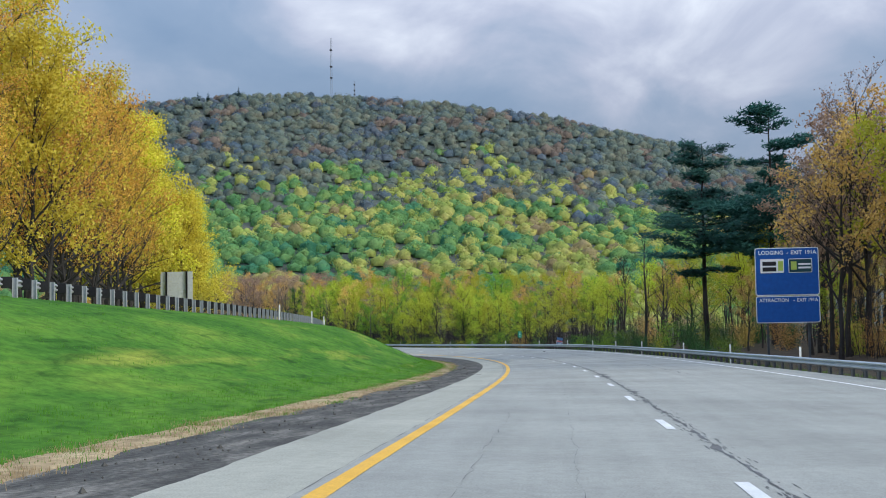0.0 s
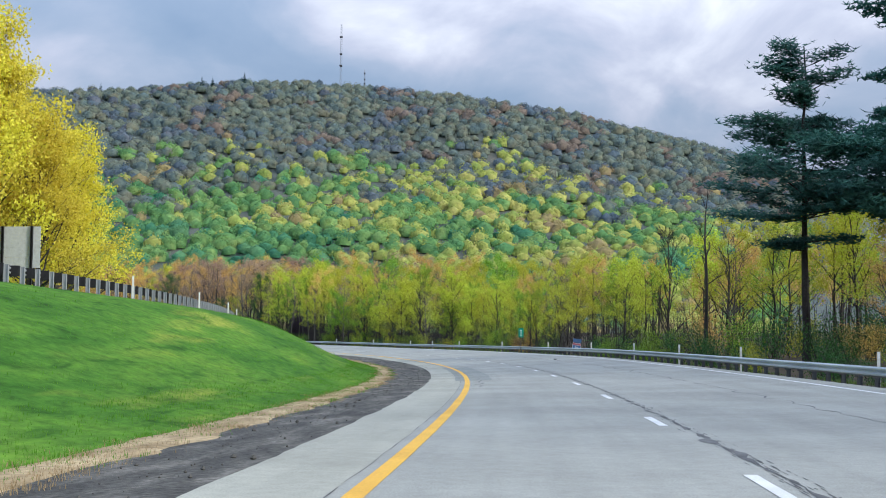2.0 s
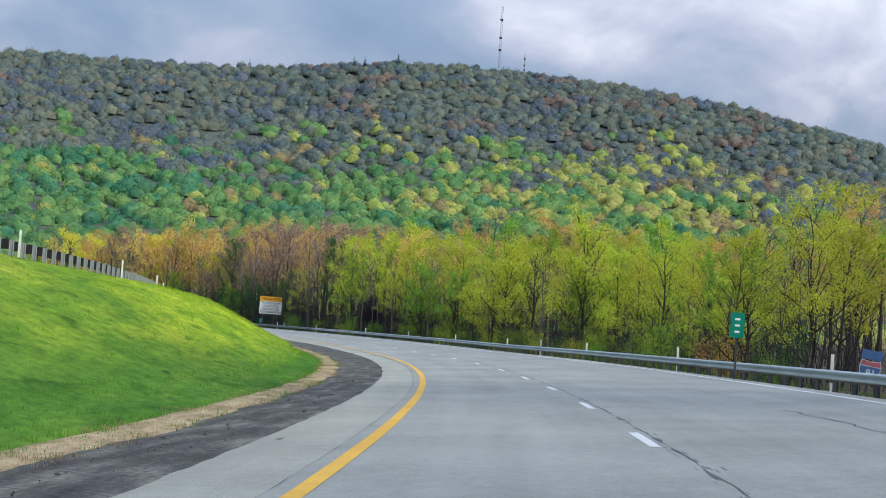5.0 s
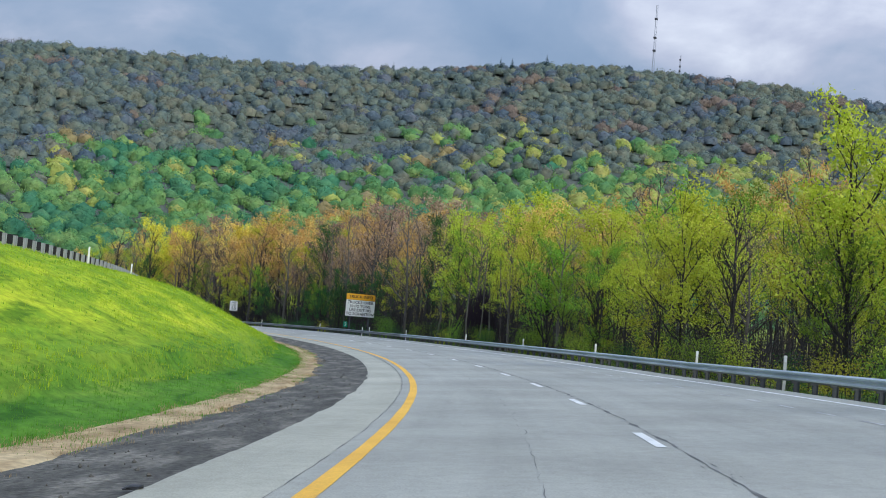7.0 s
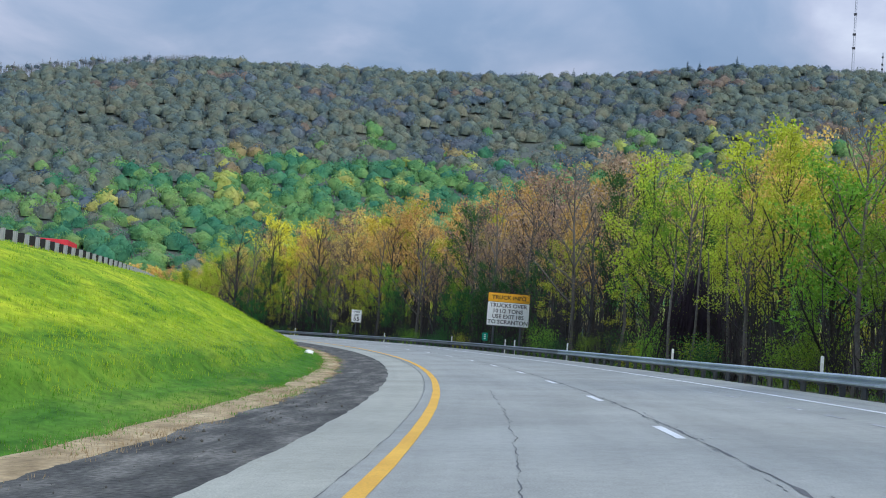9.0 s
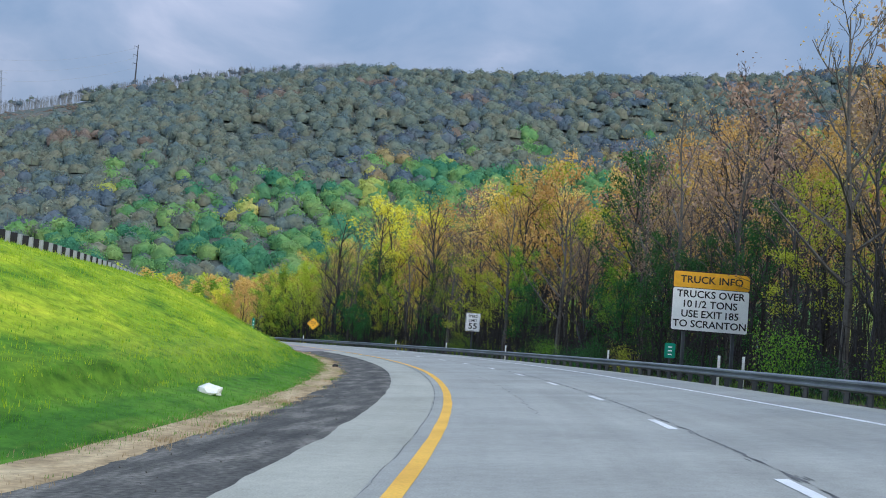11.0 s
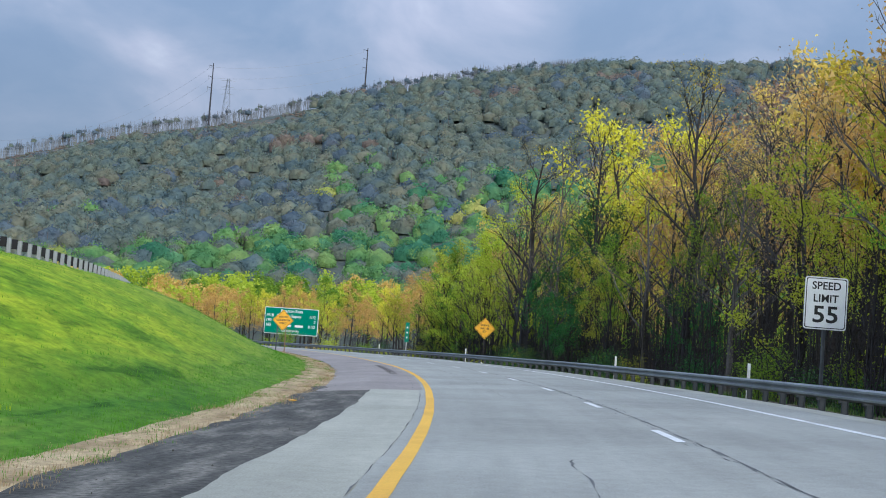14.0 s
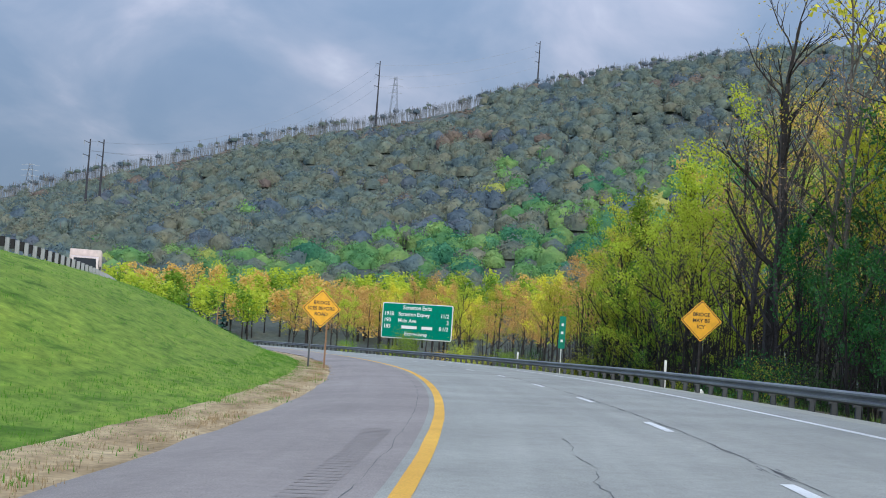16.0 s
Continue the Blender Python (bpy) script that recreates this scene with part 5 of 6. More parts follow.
for kind, ms in deep_wood.items():
    src = PROTO["lite_" + kind, 0][0]
    for ch in src.children:
        if ch.name.startswith("trunk"):
            g, _ = grow(random.Random(77), 16, 4.5, 7, 0, 0, 0.3)
            me = bpy.data.meshes.new("wood_trunks")
            me.from_pydata([tuple(v) for v in g.v], [], g.f)
            joined("wood_trunks", me, ms, M_BARK, "bare trunks standing deep in the roadside wood")
            bpy.data.meshes.remove(me)
        else:
            joined("wood_foliage", ch.data, ms, LEAF[kind], LB[kind].replace("roadside tree", "foliage deep in the wood"))

s = 122.0
while s < 640:
    d = rail_off(s) + rng.uniform(4.5, 8.5)
    if abs(s - 206) < 8:
        s += 3
        continue
    key = rng.choices(("green", "deep", "tan", "yellowgreen"), (3.5, 1.5, 0.1, 4) if 215 < s < 330 or s > 536 else (1.6, 6, 0.0, 0.4))[0]
    plant(BUSH, key, *flat(s, d), right_z(s, d) - 0.1, rng, rng.uniform(0.5, 0.95), rng.uniform(0.8, 1.4))
    s += rng.uniform(2.2, 4.6)


def thicket():
    """Thin dark saplings and brush that fill the wood's edge."""
    rg = random.Random(17)
    g = Geo()
    for i in range(12000):
        s = rg.uniform(60, 640) if i % 3 else rg.uniform(380, 560) if i % 2 else rg.uniform(220, 345)
        d = rail_off(s) + 6.5 + 26 * rg.random() ** 1.3
        if clear(s, d - 3) or 200 < s < 330 and rg.random() < 0.6:
            continue
        x, y = flat(s, d)
        p = Vector((x, y, right_z(s, d) - 0.2))
        h = rg.uniform(1.8, min(9.0, wood_top(s) * 0.55))
        top = p + Vector((rg.uniform(-0.9, 0.9), rg.uniform(-0.9, 0.9), h))
        m = p.lerp(top, 0.5) + Vector((rg.uniform(-0.25, 0.25), rg.uniform(-0.25, 0.25), 0))
        r = rg.uniform(0.02, 0.055)
        g.add(*tube([p, m, top], [r, r * 0.75, r * 0.25], 3))
        for k in range(3):
            a = p.lerp(top, rg.uniform(0.3, 0.9))
            g.add(*tube([a, a + Vector((rg.uniform(-1, 1), rg.uniform(-1, 1), rg.uniform(0.2, 1.0)))], [r * 0.5, 0.008], 3))
    tagged(mesh_ob("thicket", g.v, g.f, M_BARK), "dense dark thicket of thin bare saplings at the wood's edge", "undergrowth", kind="stuff")


thicket()

# low trees crowd the rail in places
for s0, s1, n, pick in ((394, 446, 6, "deep"), (482, 528, 10, "deep"), (530, 562, 12, "yellowgreen"), (222, 332, 26, "yellowgreen")):
    for i in range(n):
        s = s0 + (s1 - s0) * (i + rng.random()) / n
        d = rail_off(s) + rng.uniform(5.0, 12)
        if not clear(s, d):
            h = rng.uniform(4.5, 8)
            plant(PROTO, ("lite_" + pick, 0) if i % 3 else (("deep" if pick == "deep" else "green"), 0), *flat(s, d), right_z(s, d) - 0.8, rng, h / 14, rng.uniform(0.9, 1.2))

for s, d, key in ((165, 29, "deep"), (168, 33, "tan"), (172, 28, "deep"), (175, 31, "yellowgreen"), (178, 27, "green"), (181, 30, "deep"), (184, 26, "tan"), (160, 31, "tan"), (157, 28, "deep"), (170, 36, "deep"), (163, 37, "deep"),
                  (108, 32, "tan"), (112, 31.5, "tan"), (115, 33, "deep"), (118, 31.5, "tan"), (122, 33, "tan"), (125, 31.5, "yellowgreen"), (128, 32, "tan"), (104, 33, "tan"), (150, 33, "deep"), (145, 31, "tan"), (140, 35, "deep"), (135, 33, "tan"), (130, 34, "deep"), (176, 38, "deep"), (153, 38, "deep")):
    plant(BUSH, key, *flat(s, d), right_z(s, d) - 0.1, rng, rng.uniform(0.9, 1.3), rng.uniform(0.9, 1.4))

# single trees about the blue sign and the pines
for kind, i, s, d, h in (("russet", 0, 127, 30, 17), ("russet", 0, 134, 31, 16), ("bare", 0, 131, 35, 21), ("rose", 0, 140, 33.5, 15), ("bare", 1, 143, 38, 20), ("russet", 0, 149, 36, 15),
                         ("tan", 0, 150, 28.5, 8.0), ("tan", 1, 155, 31.5, 9.0), ("yellowgreen", 0, 158, 35, 12), ("yellowgreen", 1, 172, 35, 12.5), ("yellowgreen", 2, 178, 30, 11.5), ("green", 0, 183, 33, 12), ("bare", 0, 186, 29, 10),
                         ("deep", 0, 399, 17.5, 9), ("deep", 0, 405, 16.5, 7.5), ("deep", 0, 411, 18, 10), ("green", 1, 417, 17, 8), ("deep", 0, 424, 17.5, 7), ("deep", 0, 350, 19, 10), ("green", 0, 304, 17, 9), ("green", 1, 312, 16.5, 7),
                         ("tan", 0, 113, 32, 8), ("tan", 1, 120, 33, 9), ("tan", 0, 126, 32.5, 8), ("russet", 0, 117, 34, 10), ("yellowgreen", 0, 132, 31, 8), ("rose", 0, 113, 33, 11), ("russet", 0, 106, 34, 17), ("bare", 0, 110, 38, 23), ("rose", 0, 98, 36, 15)):
    plant(PROTO, (kind, i), *flat(s, d), right_z(s, d) - 0.2, rng, max(0.55, h / 16), h / 16 / max(0.55, h / 16))

big = make_tree(241, "russet", 23.5, 8.0, limbs=22, subs=7, twigs=5, per=2.2, size=0.17, sigma=0.3, label="tall spreading tree with pinkish grey buds", name="budding_tree", low=0.22, up=(30, 64))
big.matrix_basis = pose(*flat(121, 31.5), right_z(121, 31.5) - 0.3, 0, 0, 70)

# a bare tree and a dead snag that stand out before the wood
lone = make_tree(221, "russet", 14.0, 5.0, limbs=18, subs=6, twigs=5, per=0, label="bare dark tree with a spreading crown of fine twigs", name="bare_tree", low=0.14, up=(40, 66))
lone.matrix_basis = pose(12.9, 207.5, -0.8, 0, 0, 20)
snag = make_tree(231, "russet", 17.0, 1.9, limbs=9, subs=3, twigs=2, per=0, label="tall dead dark snag with short broken limbs", name="dead_tree", low=0.45, up=(30, 70))
snag.matrix_basis = pose(13.8, 183.4, -1.2, 0, 0, 0)

for seed, leaf, s, d, h, sp, low, per, bark, r0, lb in (
        (251, "yellowgreen", 279.5, 18.6, 10.5, 2.2, 0.42, 0.6, M_BARK, 0.20, "tall dark forked trunk nearly bare before the lime green wood"),
        (252, "yellowgreen", 306.5, 17.6, 8.0, 4.2, 0.10, 1.5, M_BARK, 0.22, "low spreading dark tree with crooked bare limbs"),
        (253, "yellowgreen", 287.5, 18.0, 10.5, 4.6, 0.14, 20, M_BARK, 0.18, "broad lime green tree with dark spreading limbs"),
        (254, "yellowgreen", 262, 18.4, 11.5, 4.2, 0.16, 17, M_BARK, 0.17, "broad lime green tree beside the guard rail"),
        (255, "green", 322, 17.8, 9.5, 3.8, 0.14, 16, M_BARK, 0.16, "green leafing tree with dark limbs"),
        (256, "tan", 334, 17.2, 12.5, 2.4, 0.35, 1.5, M_BARKP, 0.16, "slim pale grey trunk with few twigs"),
        (257, "tan", 346, 17.0, 13.0, 2.6, 0.40, 1.2, M_BARKP, 0.17, "slim pale grey trunk with a bare fork"),
        (258, "tan", 361, 17.2, 14.0, 2.6, 0.45, 1.5, M_BARKP, 0.16, "slim pale grey trunk with few twigs"),
        (259, "gold", 525.5, 17.4, 20.5, 5.4, 0.34, 3.0, M_BARK, 0.42, "great dark trunk with upswept limbs and few golden leaves"),
        (260, "yellowgreen", 517, 16.8, 21.0, 3.2, 0.42, 2.0, M_BARKP, 0.20, "tall slim grey tree with thin leaves"),
        (261, "gold", 511, 18.4, 21.5, 4.4, 0.40, 3.0, M_BARK, 0.28, "tall dark tree with sparse golden leaves"),
        (262, "gold", 486, 18.0, 20.5, 4.8, 0.38, 4.0, M_BARK, 0.30, "tall dark tree with a sparse golden top"),
        (263, "russet", 452, 17.8, 17.5, 5.2, 0.30, 2.0, M_BARK, 0.26, "tall bare tree with russet buds and dark limbs"),
        (264, "yellowgreen", 541, 18.2, 13.0, 4.8, 0.10, 21, M_BARK, 0.20, "broad fresh green tree at the wood's corner"),
        (265, "green", 552, 18.6, 11.5, 4.4, 0.08, 20, M_BARK, 0.18, "broad deep green tree at the wood's corner")):
    ob = make_tree(seed, leaf, h, sp, limbs=15, subs=5, twigs=3, per=per, size=0.15 if per > 10 else 0.10, sigma=0.32, label=lb, low=low, up=(38, 68), bark=bark, r0=r0)
    ob.matrix_basis = pose(*flat(s, d), right_z(s, d) - 0.2, 0, 0, seed * 37 % 360)


def vine_tangle(s, d, h, wide):
    """Dead vines that hang over three stems like a curtain."""
    rg = random.Random(71)
    e = tagged(new("vine_tangle"), "dark purplish curtain of dead vines hanging over bare stems", "vines")
    g, st = Geo(), Geo()
    for k in range(4):
        x0 = wide * (k / 3 - 0.5) * 0.8
        st.add(*tube([(x0, -0.8, -0.4), (x0 + rg.uniform(-0.3, 0.3), -0.7, h * 0.5), (x0 + rg.uniform(-0.6, 0.6), -0.5, h * rg.uniform(1.1, 1.5))], [0.11, 0.08, 0.03], 5))
    for i in range(620):
        x0, y0 = rg.gauss(0, wide * 0.24), rg.uniform(-0.5, 1.2)
        z1 = h * rg.uniform(0.55, 1.0) * (1 - 0.25 * abs(x0) / wide)
        z0 = max(0.0, z1 - rg.uniform(1.5, h))
        mid = ((x0 * 1.12 + rg.gauss(0, 0.15)), y0 - rg.uniform(0, 0.4), (z0 + z1) / 2)
        g.add(*tube([(x0 * 0.8, y0, z1), mid, (x0 * 1.2 + rg.gauss(0, 0.2), y0, z0)], [0.018, 0.016, 0.010], 3))
    mesh_ob("stem", st.v, st.f, M_BARKP, e, "grey leaning stems")
    mesh_ob("vines", g.v, g.f, M_VINE, e)
    e.matrix_world = pose(*flat(s, d), right_z(s, d), 0, 0, math.degrees(heading(s)))


vine_tangle(341, 16.6, 6.8, 4.4)

# the two white pines
p1 = make_pine(11, 25.5, 9.0)
p1.matrix_basis = pose(19.9, 168.6, -1.2, 0, 0, 40)
p2 = make_pine(12, 29.0, 7.5)
p2.matrix_basis = pose(27.0, 164.0, -1.2, 0, 0, 130)

# golden wood across the opposite carriageway
def left_z(s, d):
    return rise(s) + left_ground(s, -30) + 0.25 * min(15.0, -30 - d)


for k, (da, db, lo, hi) in enumerate(((33.5, 37, 0.8, 1.05), (40, 46, 1.15, 1.45))):
    s = 30.0
    while s < (236, 226)[k]:
        d = -rng.uniform(da, db) - (9.5 if k == 0 and 152 < s < 192 else 0)
        x, y = flat(s, d)
        kind = "gold" if s > 172 or rng.random() < 0.15 else "amber"
        plant(PROTO, (kind, 0), x, y, left_z(s, d) - 0.3, rng, rng.uniform(lo, hi), 1.05)
        s += rng.uniform(5.0, 8.0)


# patterns that found no place are dropped
for e, was in list(PROTO.values()) + list(BUSH.values()):
    if not was:
        for o in (*e.children_recursive, e):
            bpy.data.objects.remove(o)


# ---- the mountain's woods ----
def crown_shapes(seed, n, lobes, count, size):
    """Far crowns: a low rounded body inside a broad dome of leafy lobes, made of many small loose blades."""
    out = []
    for i in range(n):
        rg = np.random.default_rng(seed * 100 + i)
        spots = [(rg.uniform(-0.12, 0.12), rg.uniform(-0.12, 0.12), rg.uniform(0.20, 0.42), rg.uniform(0.52, 0.66))]
        for k in range(lobes):
            a, q = 2 * math.pi * (k + rg.uniform(-0.35, 0.35)) / lobes, rg.uniform(0.36, 0.70)
            spots.append((math.cos(a) * q, math.sin(a) * q, rg.uniform(-0.15, 0.28), rg.uniform(0.28, 0.48)))
        bm = bmesh.new()
        bmesh.ops.create_icosphere(bm, subdivisions=1, radius=1.0)
        bmesh.ops.delete(bm, geom=[f for f in bm.faces if f.calc_center_median().z < -0.3], context="FACES")
        bm.verts.ensure_lookup_table()
        bm.verts.index_update()
        core = []
        for v in bm.verts:
            c = v.co * (0.80 + 0.30 * noise.noise(v.co * 1.7 + Vector((i * 5.3, seed, 2.7))))
            core.append((c.x, c.y, c.z * 0.85 + 0.05))
        core = np.array(core)
        faces = np.array([[w.index for w in f.verts] for f in bm.faces])
        bm.free()
        spots = np.array(spots)
        pick = rg.choice(len(spots), count, p=spots[:, 3] ** 2 / np.sum(spots[:, 3] ** 2))
        D = rg.normal(0, 1, (count, 3))
        D[:, 2] = np.abs(D[:, 2]) - 0.35
        D /= np.linalg.norm(D, axis=1)[:, None]
        P = spots[pick, :3] + D * (spots[pick, 3] * rg.uniform(0.82, 1.10, count))[:, None] * (1, 1, 0.9)
        N = D + rg.normal(0, 0.30, (count, 3))
        N /= np.linalg.norm(N, axis=1)[:, None]
        A = np.cross(N, rg.normal(0, 1, (count, 3)))
        A /= np.linalg.norm(A, axis=1)[:, None]
        B = np.cross(N, A)
        sz = (size * rg.uniform(0.6, 1.35, count))[:, None]
        V = np.stack([P + A * sz, P - A * sz * 0.55 + B * sz * 0.85, P - A * sz * 0.5 - B * sz * 0.85], 1).reshape(-1, 3)
        out.append((np.concatenate([core, V]), np.concatenate([faces, np.arange(len(V)).reshape(-1, 3) + len(core)])))
    return out


SHAPES = crown_shapes(2, 16, 8, 420, 0.066)
SHAPES_FAR = crown_shapes(3, 16, 6, 175, 0.095)


def forest():
    rg = np.random.default_rng(7)
    bins = {k: [] for k in CROWN}
    foot = {}
    r = 540.0
    while r < 1300:
        stepr = 10.4
        a = -17.0
        da = math.degrees(10.8 / r)
        while a < 66:
            az = a + rg.uniform(-0.7, 0.7) * da
            rr = r + rg.uniform(-0.7, 0.7) * stepr
            a += da
            if az > 36 and rr > 1262:
                continue
            if az > 44.5 and 1160 < rr < 1262:
                # low scrub in the cleared corridor under the power line
                for k in range(3):
                    a2, r2 = az + rg.uniform(-0.25, 0.25), rr + rg.uniform(-5, 5)
                    bins["rust" if k else "olive"].append((*polar(a2, r2), hill(a2, r2) + 0.6, rg.uniform(1.4, 2.8), 0.55, rg.uniform(0, 6.28), rg.integers(0, 16), 1200, False))
                continue
            x, y = polar(az, rr)
            z = hill(az, rr)
            top = float(np.interp(az, RIDGE_A, RIDGE_H))
            q = z / max(60, top) + 0.18 * noise.noise((x / 120, y / 120, 4)) + 0.08 * noise.noise((x / 34, y / 34, 8)) + rg.uniform(-0.03, 0.03)
            lim = 0.50 if az < 30 else 0.50 - 0.012 * (az - 30)
            warm = float(np.interp(az, [-10, 0, 8, 18, 26], [0.95, 1.0, 0.55, 0.1, 0.0]))
            u = min(0.999, max(0.0, 0.5 + 0.7 * noise.noise((x / 60, y / 60, 21)) + rg.uniform(-0.28, 0.28)))
            if rr < 640:
                kind = "tan" if u < 0.30 else "lime" if u < 0.62 else "olive" if u < 0.7 else "green"
            elif q < lim - 0.05 and az > 33:
                kind = "teal" if u < 0.30 else "green" if u < 0.60 else "olive" if u < 0.90 else "lime" if u < 0.98 else "grey"
            elif q < lim - 0.05:
                kind = "teal" if u < 0.38 - 0.2 * warm else "green" if u < 0.84 - 0.34 * warm else "lime" if u < 0.97 - 0.05 * warm else "tan"
            elif q < lim + 0.09:
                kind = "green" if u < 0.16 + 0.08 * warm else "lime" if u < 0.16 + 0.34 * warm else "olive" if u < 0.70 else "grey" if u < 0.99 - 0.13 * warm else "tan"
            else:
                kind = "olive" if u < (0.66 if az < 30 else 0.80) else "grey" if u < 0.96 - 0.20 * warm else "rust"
            w = 5.9 + 3.8 * rg.random() ** 1.6
            if rr < 640 and az > 18:
                foot.setdefault({"teal": "green", "green": "green", "lime": "yellowgreen", "tan": "tan", "olive": "green", "grey": "russet", "rust": "russet"}[kind], []).append(
                    np.array(pose(x, y, z - 0.3, 0, 0, rg.uniform(0, 360)) @ Matrix.Diagonal((w / 5.4, w / 5.4, rg.uniform(0.85, 1.15), 1))))
                continue
            if rr > 1240:
                w *= 0.8
            bins[kind].append((x, y, z, w, rg.uniform(0.85, 1.25) if q < lim + 0.03 else rg.uniform(0.8, 1.2), rg.uniform(0, 6.28), rg.integers(0, 16), rr, q > lim + 0.03))
        r += stepr
    # slender crowns on the pale trunks of the skyline
    for i in range(160):
        az = rg.uniform(36, 62)
        rr = rg.uniform(1264, 1290)
        x, y = polar(az, rr)
        bins["olive" if i % 2 else "grey"].append((x, y, hill(az, rr) + rg.uniform(4.0, 7.5), rg.uniform(2.0, 3.8), rg.uniform(0.6, 1.0), rg.uniform(0, 6.28), int(rg.integers(0, 16)), rr, True))
    for i, (kind, ms) in enumerate(foot.items()):
        rng_ = random.Random(60 + i)
        g, tips = grow(rng_, 13, 4.6, 12, 3, 0, 0.22)
        V, Fc = leaves(rng_, tips, 7, 0.62, 0.62)
        src = bpy.data.meshes.new("valley_foliage")
        src.from_pydata([tuple(v) for v in V], [], Fc)
        joined("valley_foliage", src, ms, LEAF[kind], LB[kind].replace("roadside tree", "loose crowns in the valley"))
        bpy.data.meshes.remove(src)
        V, Fc = tube([(0, 0, -0.5), (0.2, 0, 5), (0, 0.2, 11)], [0.24, 0.16, 0.04], 4)
        src = bpy.data.meshes.new("valley_trunks")
        src.from_pydata([tuple(v) for v in V], [], Fc)
        joined("valley_trunks", src, ms, M_BARK, "dark trunks of the trees in the valley")
        bpy.data.meshes.remove(src)
    # grey trunks that show between the thin crowns of the upper slope
    g = Geo()
    for L in bins.values():
        for x, y, z, w, tall, ro, sh_, rr, q_ in L:
            for k in range(2 if q_ else 0):
                p = Vector((x + w * rg.uniform(-0.7, 0.7), y + w * rg.uniform(-0.7, 0.7), z - 1))
                V, Fc = tube([p, p + Vector((rg.uniform(-0.5, 0.5), rg.uniform(-0.5, 0.5), rg.uniform(5, 8.5)))], [0.2, 0.12], 3)
                g.add(V, Fc)
    tagged(mesh_ob("mountain_trunks", g.v, g.f, M_BARKP), "thin grey trunks between the crowns of the upper mountain", "woods", kind="stuff")
    for kind, L in bins.items():
        Vs, Fs, o = [], [], 0
        for x, y, z, w, tall, ro, sh_, rr, q_ in L:
            V, Fc = (SHAPES if rr < 760 else SHAPES_FAR)[sh_]
            c, s_ = math.cos(ro), math.sin(ro)
            Vs.append(np.stack([(V[:, 0] * c - V[:, 1] * s_) * w + x, (V[:, 0] * s_ + V[:, 1] * c) * w + y, V[:, 2] * w * tall + z + (1.4 if rr > 1230 else 0.0 if q_ else -0.6) + 0.22 * w * tall], 1))
            Fs.append(Fc + o)
            o += len(V)
        V, Fc = np.concatenate(Vs), np.concatenate(Fs)
        me = bpy.data.meshes.new("mountain_wood")
        me.vertices.add(len(V))
        me.vertices.foreach_set("co", V.astype(np.float32).ravel())
        me.loops.add(Fc.size)
        me.loops.foreach_set("vertex_index", Fc.astype(np.int32).ravel())
        me.polygons.add(len(Fc))
        me.polygons.foreach_set("loop_start", np.arange(0, Fc.size, 3, dtype=np.int32))
        me.polygons.foreach_set("use_smooth", np.ones(len(Fc), dtype=bool))
        me.update(calc_edges=True)
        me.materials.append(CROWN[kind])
        ob = new("mountain_wood", me)
        tagged(ob, {"green": "fresh green tree crowns on the lower mountainside", "teal": "deep green tree crowns on the lower mountainside", "lime": "yellow-green tree crowns on the lower mountainside",
                    "tan": "tan budding tree crowns on the mountainside", "grey": "grey-brown nearly bare crowns on the upper mountain", "olive": "olive budding crowns on the upper mountain", "rust": "rust-coloured crowns on the mountainside"}[kind], "woods", kind="stuff")


forest()


# ---- masts and pylons on the ridge ----
def lattice_mast(x, y, z, h, w):
    e = tagged(new("radio_mast"), "slender lattice radio mast on the mountain ridge", "radio mast")
    for a in range(3):
        t = 2 * math.pi * a / 3
        V, Fc = tube([(math.cos(t) * w, math.sin(t) * w, -8), (math.cos(t) * w * 0.6, math.sin(t) * w * 0.6, h)], [0.16, 0.12], 4)
        mesh_ob("leg", V, Fc, M_WIRE, e)
    g = Geo()
    n = int(h / 2.5)
    for i in range(n):
        for a in range(3):
            t0, t1 = 2 * math.pi * a / 3, 2 * math.pi * (a + 1) / 3
            z0, z1 = h * i / n, h * (i + 1) / n
            k0, k1 = w * (1 - 0.4 * i / n), w * (1 - 0.4 * (i + 1) / n)
            g.add(*tube([(math.cos(t0) * k0, math.sin(t0) * k0, z0), (math.cos(t1) * k1, math.sin(t1) * k1, z1)], [0.07, 0.07], 3))
    mesh_ob("bracing", g.v, g.f, M_WIRE, e)
    for i, zz in enumerate((0.38, 0.55, 0.8)):
        bm = bmesh.new()
        box(bm, -0.9 * w, -w * 1.2, h * zz, 0.9 * w, w * 0.9, h * zz + 1.6, 0.2)
        part("antenna", bm, M_PYLON, e, "dark antenna cluster")
    e.matrix_world = pose(x, y, z)
    return e


def pole_pylon(x, y, z, h, rz, arms=3):
    e = tagged(new("power_pole"), "tall dark steel transmission pole with side arms", "power pole", "power line")
    V, Fc = tube([(0, 0, -6), (0, 0, h)], [0.9, 0.35], 8)
    mesh_ob("shaft", V, Fc, M_PYLON, e)
    for k in range(arms):
        zz = h * (0.96 - 0.17 * k)
        V, Fc = tube([(0, 0, zz - 0.6), (-3.6, 0, zz + 0.6)], [0.3, 0.16], 5)
        mesh_ob("arm", V, Fc, M_PYLON, e)
        V, Fc = tube([(-3.4, 0, zz + 0.5), (-3.4, 0, zz - 2.0)], [0.18, 0.18], 5)
        mesh_ob("insulator", V, Fc, M_WIRE, e)
    e.matrix_world = pose(x, y, z, 0, 0, rz)
    return e


